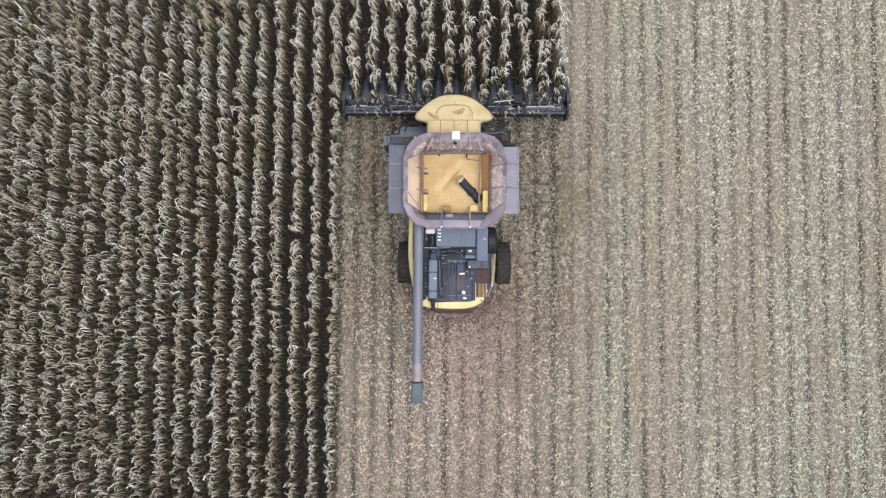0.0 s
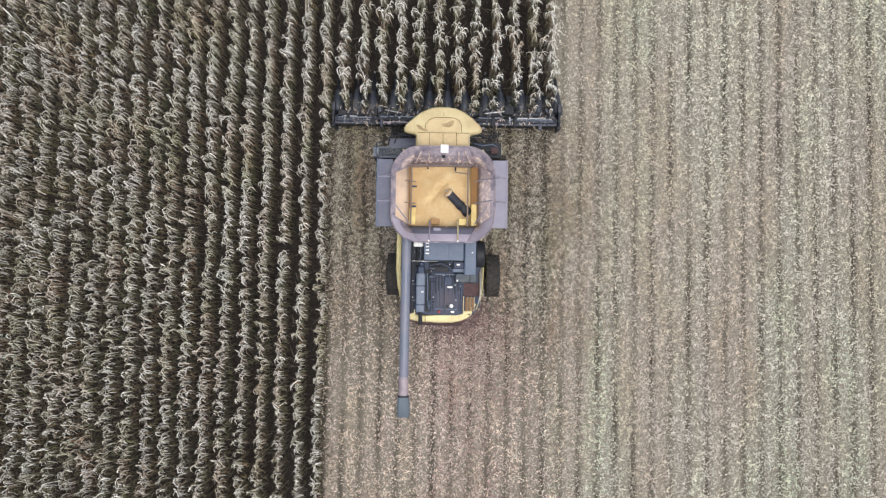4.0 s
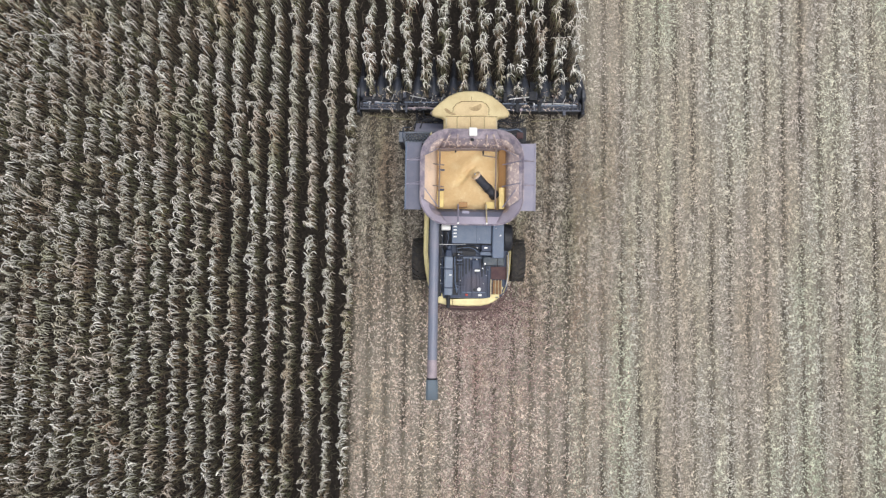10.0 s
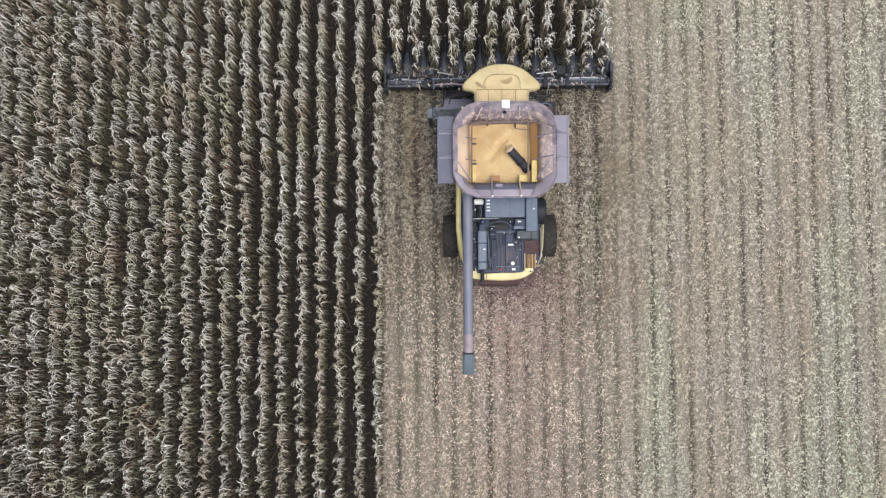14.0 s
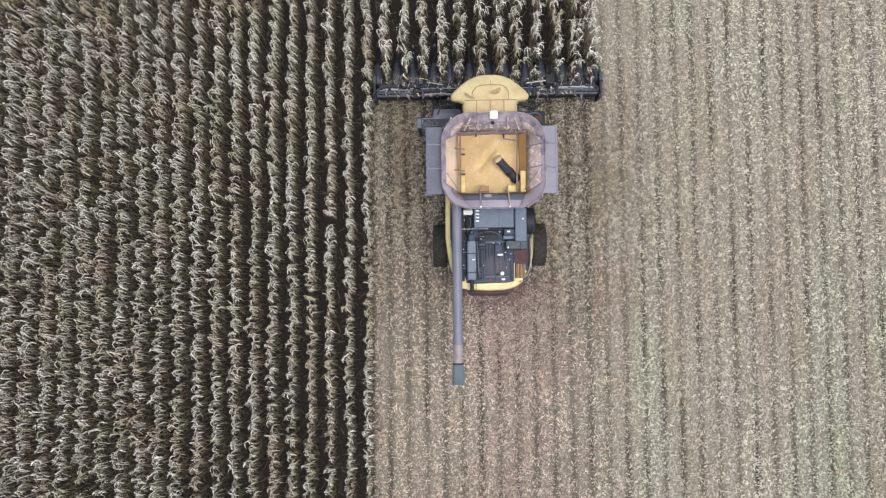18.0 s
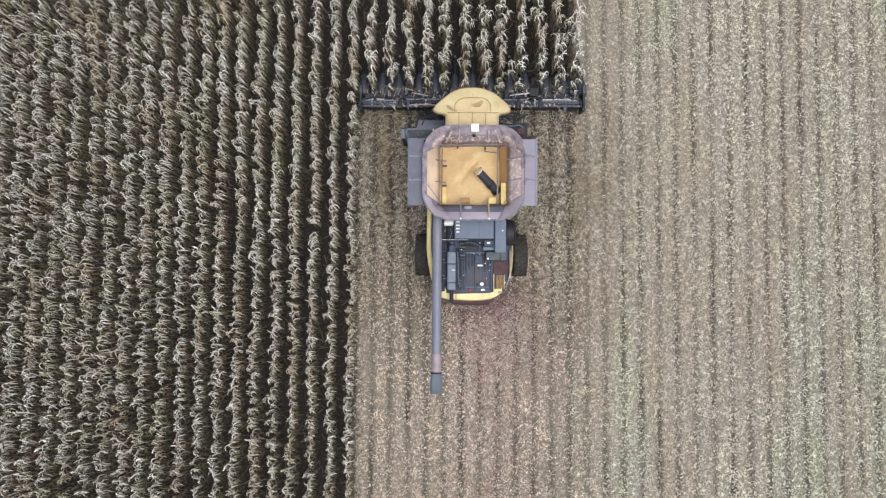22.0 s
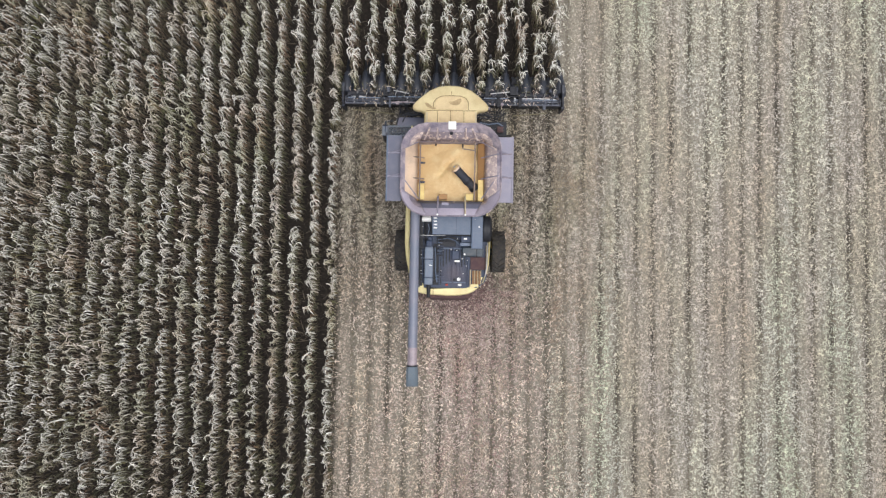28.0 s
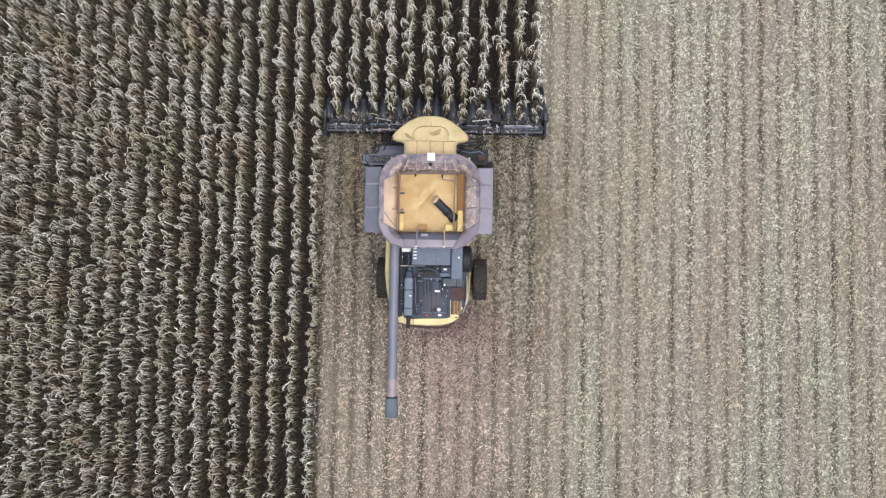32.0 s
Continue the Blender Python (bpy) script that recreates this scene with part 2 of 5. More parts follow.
M_LOWLEAF = plant_mat("dead_shaded_leaf", [(0.045, 0.040, 0.032), (0.10, 0.088, 0.064), (0.075, 0.078, 0.05), (0.14, 0.122, 0.092)], [((0.17, 0.10, 0.075), 0.7, 0.9), ((0.10, 0.12, 0.055), 0.7, 1.2)], thin=0.0)
M_STALK = plant_mat("dry_maize_stalk", [(0.12, 0.095, 0.06), (0.22, 0.18, 0.115)], [((0.11, 0.11, 0.06), 0.4, 2.0)], thin=0.0)
M_STRAW = plant_mat("maize_residue", [(0.455, 0.442, 0.355), (0.56, 0.543, 0.442), (0.64, 0.625, 0.514), (0.75, 0.735, 0.622), (0.57, 0.555, 0.45)], [((0.54, 0.57, 0.44), 0.8, 5.0), ((0.50, 0.40, 0.315), 0.75, 2.6), ((0.56, 0.52, 0.50), 0.5, 0.9)], stretch=0.16, clump=6, swing=0.5, edge=(0.43, 0.62))
M_FRESH = plant_mat("fresh_residue", [(0.205, 0.156, 0.122), (0.455, 0.366, 0.294), (0.67, 0.56, 0.468), (0.83, 0.74, 0.64), (0.53, 0.43, 0.35)], [((0.46, 0.34, 0.30), 0.7, 2.2), ((0.46, 0.385, 0.27), 0.6, 1.4), ((0.52, 0.47, 0.44), 0.4, 0.9)], stretch=0.3, clump=6, swing=0.5)
M_REDCHAFF = plant_mat("reddish_chaff", [(0.21, 0.145, 0.132), (0.43, 0.325, 0.30), (0.61, 0.51, 0.47)], [((0.40, 0.255, 0.235), 0.7, 1.0)])
M_DARKCHAFF = plant_mat("shade_dark_red_chaff", [(0.09, 0.06, 0.057), (0.17, 0.118, 0.113), (0.27, 0.20, 0.19)], [((0.17, 0.095, 0.095), 0.7, 0.6)])
M_TROD = plant_mat("trodden_residue", [(0.11, 0.094, 0.073), (0.28, 0.245, 0.197), (0.45, 0.40, 0.335), (0.66, 0.605, 0.525), (0.36, 0.32, 0.265)], [((0.25, 0.258, 0.16), 0.6, 1.6), ((0.33, 0.225, 0.155), 0.65, 1.2)], stretch=0.3, clump=6, swing=0.5)
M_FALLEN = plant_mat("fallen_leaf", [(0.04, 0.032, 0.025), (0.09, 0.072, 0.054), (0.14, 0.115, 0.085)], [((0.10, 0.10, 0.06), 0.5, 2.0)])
M_STUB = plant_mat("stubble_stalk", [(0.12, 0.095, 0.065), (0.26, 0.22, 0.15)], [((0.2, 0.18, 0.1), 0.4, 2.0)], thin=0.0)


def ground_mat():
    m = bpy.data.materials.new("field_soil")
    m.use_nodes = True
    nt = m.node_tree
    b = nt.nodes["Principled BSDF"]
    geo = nt.nodes.new("ShaderNodeNewGeometry")

    def noise_at(scale, detail=6):
        n = nt.nodes.new("ShaderNodeTexNoise")
        n.inputs["Scale"].default_value, n.inputs["Detail"].default_value, n.inputs["Roughness"].default_value = scale, detail, 0.7
        nt.links.new(geo.outputs["Position"], n.inputs["Vector"])
        return n

    def ramp_of(n, *stops):
        r = nt.nodes.new("ShaderNodeValToRGB")
        while len(r.color_ramp.elements) < len(stops):
            r.color_ramp.elements.new(0.5)
        for e, (p, c) in zip(r.color_ramp.elements, stops):
            e.position, e.color = p, (*c, 1)
        nt.links.new(n.outputs["Fac"], r.inputs["Fac"])
        return r

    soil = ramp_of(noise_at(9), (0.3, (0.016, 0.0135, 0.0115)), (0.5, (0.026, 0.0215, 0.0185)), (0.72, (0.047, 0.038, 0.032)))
    chaff = ramp_of(noise_at(14, 8), (0.38, (0.24, 0.214, 0.172)), (0.5, (0.355, 0.32, 0.26)), (0.64, (0.49, 0.452, 0.38)))
    sep = nt.nodes.new("ShaderNodeSeparateXYZ")
    nt.links.new(geo.outputs["Position"], sep.inputs[0])

    def step(sock, lo, hi):
        r = nt.nodes.new("ShaderNodeMapRange")
        r.inputs["From Min"].default_value, r.inputs["From Max"].default_value = lo, hi
        nt.links.new(sock, r.inputs["Value"])
        return r.outputs[0]

    # chaff lies where the crop has been cut: behind the header and beyond the last cut row
    behind = nt.nodes.new("ShaderNodeMath")
    behind.operation = "MULTIPLY"
    nt.links.new(step(sep.outputs["X"], -5.1, -4.85), behind.inputs[0])
    nt.links.new(step(sep.outputs["Y"], 2.2, 1.4), behind.inputs[1])
    spread = nt.nodes.new("ShaderNodeMapRange")
    spread.inputs["From Min"].default_value, spread.inputs["From Max"].default_value = -3.0, -10.0
    spread.inputs["To Min"].default_value, spread.inputs["To Max"].default_value = 0.28, 0.86
    nt.links.new(sep.outputs["Y"], spread.inputs["Value"])
    swath = nt.nodes.new("ShaderNodeMath")
    swath.operation = "MULTIPLY"
    nt.links.new(behind.outputs[0], swath.inputs[0])
    nt.links.new(spread.outputs[0], swath.inputs[1])
    cut = nt.nodes.new("ShaderNodeMath")
    cut.operation = "MAXIMUM"
    nt.links.new(swath.outputs[0], cut.inputs[0])
    nt.links.new(step(sep.outputs["X"], 4.2, 4.9), cut.inputs[1])
    cover = nt.nodes.new("ShaderNodeMath")
    cover.operation = "MULTIPLY"
    cover.inputs[1].default_value = 0.85
    nt.links.new(cut.outputs[0], cover.inputs[0])
    # bare soil shows along the lines of stubs
    off = nt.nodes.new("ShaderNodeMath")
    off.operation = "SUBTRACT"
    off.inputs[1].default_value = -4.953 - 0.762 * 100
    nt.links.new(sep.outputs["X"], off.inputs[0])
    line = nt.nodes.new("ShaderNodeMath")
    line.operation = "PINGPONG"
    line.inputs[1].default_value = 0.381
    nt.links.new(off.outputs[0], line.inputs[0])
    bare = nt.nodes.new("ShaderNodeMapRange")
    bare.inputs["From Min"].default_value, bare.inputs["From Max"].default_value = 0.03, 0.24
    patchy = nt.nodes.new("ShaderNodeMapping")
    patchy.inputs["Scale"].default_value = (1.1, 0.16, 1.0)
    nt.links.new(geo.outputs["Position"], patchy.inputs["Vector"])
    worn = noise_at(1.0, 3)
    nt.links.new(patchy.outputs[0], worn.inputs["Vector"])
    left = nt.nodes.new("ShaderNodeMapRange")
    left.inputs["From Min"].default_value, left.inputs["From Max"].default_value = 0.35, 0.6
    left.inputs["To Min"].default_value, left.inputs["To Max"].default_value = 0.18, 0.75
    nt.links.new(worn.outputs["Fac"], left.inputs["Value"])
    nt.links.new(left.outputs[0], bare.inputs["To Min"])
    nt.links.new(line.outputs[0], bare.inputs["Value"])
    both = nt.nodes.new("ShaderNodeMath")
    both.operation = "MULTIPLY"
    nt.links.new(cover.outputs[0], both.inputs[0])
    nt.links.new(bare.outputs[0], both.inputs[1])
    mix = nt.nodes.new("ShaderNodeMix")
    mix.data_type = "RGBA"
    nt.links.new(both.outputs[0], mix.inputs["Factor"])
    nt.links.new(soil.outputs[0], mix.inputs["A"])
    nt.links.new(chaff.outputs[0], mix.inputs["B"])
    # farther off, the standing crop is seen as its dry canopy
    away = nt.nodes.new("ShaderNodeMix")
    away.data_type = "RGBA"
    dist = nt.nodes.new("ShaderNodeVectorMath")
    dist.operation = "LENGTH"
    nt.links.new(geo.outputs["Position"], dist.inputs[0])
    ahead = nt.nodes.new("ShaderNodeMath")
    ahead.operation = "MULTIPLY"
    nt.links.new(step(sep.outputs["X"], 4.9, 4.4), ahead.inputs[0])
    nt.links.new(step(sep.outputs["Y"], 1.4, 2.2), ahead.inputs[1])
    uncut = nt.nodes.new("ShaderNodeMath")
    uncut.operation = "MAXIMUM"
    nt.links.new(ahead.outputs[0], uncut.inputs[0])
    nt.links.new(step(sep.outputs["X"], -4.8, -5.2), uncut.inputs[1])
    faroff = nt.nodes.new("ShaderNodeMath")
    faroff.operation = "MULTIPLY"
    nt.links.new(uncut.outputs[0], faroff.inputs[0])
    nt.links.new(step(dist.outputs["Value"], 27, 31), faroff.inputs[1])
    nt.links.new(faroff.outputs[0], away.inputs["Factor"])
    canopy = ramp_of(noise_at(2.2, 8), (0.35, (0.10, 0.085, 0.06)), (0.5, (0.22, 0.20, 0.15)), (0.68, (0.36, 0.33, 0.26)))
    nt.links.new(mix.outputs["Result"], away.inputs["A"])
    nt.links.new(canopy.outputs[0], away.inputs["B"])
    nt.links.new(away.outputs["Result"], b.inputs["Base Color"])
    b.inputs["Roughness"].default_value = 0.95
    b.inputs["Specular IOR Level"].default_value = 0.2
    bp = nt.nodes.new("ShaderNodeBump")
    bp.inputs["Strength"].default_value, bp.inputs["Distance"].default_value = 0.8, 0.03
    nt.links.new(noise_at(30, 8).outputs["Fac"], bp.inputs["Height"])
    nt.links.new(bp.outputs[0], b.inputs["Normal"])
    return m


def grain_mat():
    m = mat("maize_kernels", (0.61, 0.418, 0.205), 0.6, dirt=(0.69, 0.545, 0.30), amount=0.8, scale=2.0, fine=75, bump=0.5, edge=(0.48, 0.66))
    return m


M_SOIL, M_GRAIN = ground_mat(), grain_mat()


# ---- mesh helpers ----
def part(name, bm, material, parent, label=""):
    """Link a bmesh as one mesh object under a thing or a part."""
    me = bpy.data.meshes.new(name)
    bm.normal_update()
    bm.to_mesh(me)
    bm.free()
    me.materials.append(material)
    ob = new(name, me)
    ob.parent = parent
    if label:
        ob["label"] = label
    return ob


def put(name, data, parent, m):
    """One more object on a mesh that exists."""
    ob = new(name, data)
    ob.parent = parent
    ob.matrix_basis = m
    return ob


def smooth(ob, angle=40):
    me = ob.data
    me.polygons.foreach_set("use_smooth", [True] * len(me.polygons))
    me.set_sharp_from_angle(angle=radians(angle))
    return ob


def box(x0, x1, y0, y1, z0, z1, r=0.02, bm=None, m=None):
    bm = bm or bmesh.new()
    c = Matrix.LocRotScale(((x0 + x1) / 2, (y0 + y1) / 2, (z0 + z1) / 2), None, (abs(x1 - x0), abs(y1 - y0), abs(z1 - z0)))
    vs = bmesh.ops.create_cube(bm, size=1, matrix=c)["verts"]
    if r:
        es = list({e for v in vs for e in v.link_edges})
        vs = list({v for f in bmesh.ops.bevel(bm, geom=es, offset=r, segments=2, profile=0.6, affect="EDGES")["faces"] for v in f.verts} | {v for v in vs if v.is_valid})
    if m is not None:
        bmesh.ops.transform(bm, matrix=m, verts=vs)
    return bm


def tube(pts, r, n=10, bm=None, caps=True):
    """A round tube along a line of points; r may be one number or one for each point."""
    bm = bm or bmesh.new()
    pts = [Vector(p) for p in pts]
    rs = r if isinstance(r, (list, tuple)) else [r] * len(pts)
    rings = []
    for i, p in enumerate(pts):
        d = (pts[min(i + 1, len(pts) - 1)] - pts[max(i - 1, 0)]).normalized()
        up = Vector((0, 0, 1)) if abs(d.z) < 0.95 else Vector((1, 0, 0))
        a = d.cross(up).normalized()
        b = a.cross(d)
        rings.append([bm.verts.new(p + rs[i] * (math.cos(2 * math.pi * k / n) * a + math.sin(2 * math.pi * k / n) * b)) for k in range(n)])
    for u, v in zip(rings, rings[1:]):
        for k in range(n):
            bm.faces.new((u[k], u[(k + 1) % n], v[(k + 1) % n], v[k]))
    if caps:
        bm.faces.new(rings[0][::-1])
        bm.faces.new(rings[-1])
    return bm


def loft(loops, bm=None, bottom=True, top=True, closed=True):
    bm = bm or bmesh.new()
    rings = [[bm.verts.new(p) for p in loop] for loop in loops]
    n = len(rings[0])
    for u, v in zip(rings, rings[1:]):
        for k in range(n if closed else n - 1):
            bm.faces.new((u[k], u[(k + 1) % n], v[(k + 1) % n], v[k]))
    if bottom:
        bm.faces.new(rings[0][::-1])
    if top:
        bm.faces.new(rings[-1])
    return bm


def rounded(x0, x1, y0, y1, r, z, n=6):
    """A rectangle with round corners, counter-clockwise from above."""
    out = []
    for cx, cy, a in ((x1 - r, y1 - r, 0), (x0 + r, y1 - r, 90), (x0 + r, y0 + r, 180), (x1 - r, y0 + r, 270)):
        for k in range(n + 1):
            t = radians(a + 90 * k / n)
            out.append(Vector((cx + r * math.cos(t), cy + r * math.sin(t), z)))
    return out


def mesh_from(name, verts, quads, material):
    """A mesh of quads from arrays."""
    me = bpy.data.meshes.new(name)
    me.vertices.add(len(verts))
    me.vertices.foreach_set("co", np.ascontiguousarray(verts, dtype=np.float32).ravel())
    n = len(quads)
    me.loops.add(4 * n)
    me.loops.foreach_set("vertex_index", np.ascontiguousarray(quads, dtype=np.int32).ravel())
    me.polygons.add(n)
    me.polygons.foreach_set("loop_start", np.arange(0, 4 * n, 4, dtype=np.int32))
    me.update(calc_edges=True)
    me.validate()
    me.materials.append(material)
    return me


# ---- the field ----
PITCH, ROW0 = 0.762, -4.953          # row spacing; the last standing row beside the cut
CUT_FRONT = 2.38                     # the standing rows end here, in the mouth of the header
rng = np.random.default_rng(11)


def row_x(k):
    return ROW0 + PITCH * k


def ground_sheet():
    """One sheet to the horizon, finely uneven near the machine."""
    far = [40, 70, 150, 500, 2000]
    line = np.concatenate([[-d for d in far[::-1]], np.arange(-32, 32.01, 0.32), far])
    gx, gy = np.meshgrid(line, line, indexing="ij")
    gz = 0.012 * np.sin(gx * 3.1 + 1.3 * np.sin(gy * 0.9)) * np.sin(gy * 2.3) + 0.010 * rng.standard_normal(gx.shape)
    gz[(abs(gx) > 31) | (abs(gy) > 31)] = 0
    n = len(line)
    i = (np.arange(n - 1)[:, None] * n + np.arange(n - 1)[None, :]).ravel()
    quads = np.stack([i, i + n, i + n + 1, i + 1], 1)
    return mesh_from("ground", np.stack([gx, gy, gz - 0.02], -1).reshape(-1, 3), quads, M_SOIL)


tagged(new("ground", ground_sheet()), "dark brown field soil covered with pale maize chaff where cut", "ground", kind="structure")

WIND = np.array([0.64, -0.73])       # the leaves hang to this side


def strip(path, side, widths):
    """Verts and quads of a ribbon along a path."""
    n = len(path)
    v = np.empty((2 * n, 3))
    v[0::2] = path - side * widths[:, None] / 2
    v[1::2] = path + side * widths[:, None] / 2
    j = 2 * np.arange(n - 1)
    return v, np.stack([j, j + 1, j + 3, j + 2], 1)


def leaf(r, h, a, length, w0, segs=6, hang=False):
    """A dry maize leaf from height h: out of the stalk, over in an arch, then hanging down with the wind."""
    s = np.linspace(0, 1, segs + 1)
    rise, fall = radians(r.uniform(0, 42)), radians(r.uniform(58, 84) if hang else r.uniform(30, 72))
    if r.random() < 0.75:
        e = np.where(s < r.uniform(0.08, 0.30), rise, -fall)      # snapped over
    else:
        e = rise - (rise + fall) * np.clip(s * r.uniform(2.0, 3.2), 0, 1)
    e = e + r.normal(0, 0.22, segs + 1)
    d = np.array([math.cos(a), math.sin(a)])
    pull = r.choice([0.7, 1.3, 2.2, 3.5])
    way = d[None] * (1 - 0.8 * s[:, None]) + WIND[None] * (0.2 + pull * s[:, None]) + r.normal(0, 0.2, (segs + 1, 2))
    way /= np.linalg.norm(way, axis=1)[:, None]
    step = np.concatenate([way * np.cos(e)[:, None], np.sin(e)[:, None]], 1) * (length / segs)
    path = np.concatenate([[np.zeros(3)], np.cumsum(step[:-1], 0)]) + np.array([0, 0, h])
    twist = s * r.uniform(-1.1, 1.1) + r.normal(0, 0.2, segs + 1)
    side = np.stack([-way[:, 1] * np.cos(twist), way[:, 0] * np.cos(twist), np.sin(twist)], 1)
    width = w0 * np.interp(s, [0, 0.15, 0.5, 0.8, 1], [0.6, 1, 0.95, 0.6, 0.1]) * r.uniform(0.75, 1.2, segs + 1)
    return strip(path, side, width)


def maize_plant(r):
    """A ripe, dried maize plant: stalk, a dozen hanging leaves, a husked cob, a broken tassel."""
    vs, qs, mi, base = [], [], [], 0

    def add(v, q, m):
        nonlocal base
        vs.append(v)
        qs.append(q + base)
        mi.append(np.full(len(q), m))
        base += len(v)

    top = r.uniform(1.75, 2.05)
    lean = np.array([r.normal(0.04, 0.05), r.normal(-0.03, 0.05)])
    ring = np.array([[1, 0], [0, 1], [-1, 0], [0, -1]])
    sv = np.concatenate([np.column_stack([ring * rad + lean * (z / top) ** 2, np.full(4, z)]) for z, rad in ((-0.05, 0.016), (1.0, 0.013), (top, 0.006))])
    sq = np.array([[4 * j + k, 4 * j + (k + 1) % 4, 4 * j + 4 + (k + 1) % 4, 4 * j + 4 + k] for j in range(2) for k in range(4)])
    add(sv, sq, 1)
    a = r.uniform(0, 2 * math.pi)
    # pale leaves round top; middle withered, lowest dead, both with foliage shade in colour
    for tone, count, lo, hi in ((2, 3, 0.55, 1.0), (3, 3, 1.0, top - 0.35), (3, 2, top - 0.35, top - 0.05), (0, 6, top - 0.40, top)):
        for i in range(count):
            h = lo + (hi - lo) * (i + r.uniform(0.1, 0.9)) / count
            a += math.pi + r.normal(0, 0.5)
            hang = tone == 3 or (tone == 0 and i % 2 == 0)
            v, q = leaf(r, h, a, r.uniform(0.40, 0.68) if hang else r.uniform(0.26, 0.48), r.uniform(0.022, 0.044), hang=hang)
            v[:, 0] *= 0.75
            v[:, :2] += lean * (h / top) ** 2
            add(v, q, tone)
    # the cob in its husk
    ca, ch = r.uniform(0, 6.28), r.uniform(0.85, 1.1)
    cv = []
    for z, rad in ((0, 0.015), (0.07, 0.035), (0.16, 0.032), (0.24, 0.008)):
        cv.append(np.column_stack([ring * rad, np.full(4, -z * 0.6)]) + np.array([math.cos(ca) * (0.04 + z * 0.6), math.sin(ca) * (0.04 + z * 0.6), ch]))
    cq = np.array([[4 * j + k, 4 * j + (k + 1) % 4, 4 * j + 4 + (k + 1) % 4, 4 * j + 4 + k] for j in range(3) for k in range(4)])
    add(np.concatenate(cv), cq, 2)
    for i in range(3):
        ta = r.uniform(0, 6.28)
        s = np.linspace(0, 1, 3)
        tp = np.stack([np.cos(ta) * 0.12 * s + 0.07 * s * s, np.sin(ta) * 0.12 * s - 0.05 * s * s, top + 0.16 * s - 0.12 * s * s], 1)
        tp[:, :2] += lean
        add(*strip(tp, np.array([[-math.sin(ta), math.cos(ta), 0.3]] * 3), np.array([0.012, 0.016, 0.008])), 0)
    return np.concatenate(vs), np.concatenate(qs), np.concatenate(mi)


VARIANTS = [maize_plant(rng) for _ in range(26)]


def plants_mesh(name, spots):
    """Many plants in one mesh; spots: rows of x, y, turn, size, variant."""
    vs, qs, mi, base = [], [], [], 0
    for x, y, turn, size, k in spots:
        v, q, m = VARIANTS[int(k)]
        c, s = math.cos(turn), math.sin(turn)
        w = v * size
        vs.append(np.stack([w[:, 0] * c - w[:, 1] * s + x, w[:, 0] * s + w[:, 1] * c + y, w[:, 2]], 1))
        qs.append(q + base)
        mi.append(m)
        base += len(v)
    me = mesh_from(name, np.concatenate(vs), np.concatenate(qs), M_LEAF)
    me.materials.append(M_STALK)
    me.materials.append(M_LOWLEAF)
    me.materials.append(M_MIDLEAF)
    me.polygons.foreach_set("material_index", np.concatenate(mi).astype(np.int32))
    return me


def spots_for(k, y0, y1, spacing=0.175):
    ys = np.arange(y0, y1, spacing)
    ys = ys + rng.normal(0, 0.045, len(ys))
    keep = rng.random(len(ys)) > 0.035 + 0.035 * np.sin(ys * 1.9 + 2.3 * k)
    ys = ys[keep]
    wobble = 0.03 * np.sin(ys * 0.7 + k * 1.7) + rng.normal(0, 0.022, len(ys))
    size = rng.normal(1.0, 0.085, len(ys)) + 0.04 * np.sin(ys * 0.5 + k)
    return np.stack([row_x(k) + wobble, ys, rng.normal(0, 0.32, len(ys)), size, rng.integers(0, len(VARIANTS), len(ys))], 1)


ROW_LABEL = "row of dry pale brown maize plants standing on dark soil"
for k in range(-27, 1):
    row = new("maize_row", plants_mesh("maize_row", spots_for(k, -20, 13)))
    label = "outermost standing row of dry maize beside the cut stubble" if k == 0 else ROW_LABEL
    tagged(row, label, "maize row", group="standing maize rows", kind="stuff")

SINGLE = []
for i, (v, q, m) in enumerate(VARIANTS):
    me = mesh_from("maize_plant", v, q, M_LEAF)
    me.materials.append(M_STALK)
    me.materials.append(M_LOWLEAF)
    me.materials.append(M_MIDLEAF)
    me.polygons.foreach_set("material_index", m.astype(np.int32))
    SINGLE.append(me)
for k in range(1, 13):
    row = new("maize_row", plants_mesh("maize_row", spots_for(k, 6.6, 13)))
    tagged(row, "row of dry maize about to be cut before the header", "maize row", group="maize rows before the header", kind="stuff")
    for x, y, turn, size, kind in spots_for(k, CUT_FRONT + rng.uniform(-0.1, 0.2), 6.55, 0.155):
        size *= float(np.interp(y, (CUT_FRONT, CUT_FRONT + 0.8), (0.74, 1.0)))
        ob = put("maize_plant", SINGLE[int(kind)], row, pose(x, y, 0, rng.normal(0, 3), rng.normal(0, 3), math.degrees(turn)) @ Matrix.Scale(size, 4))


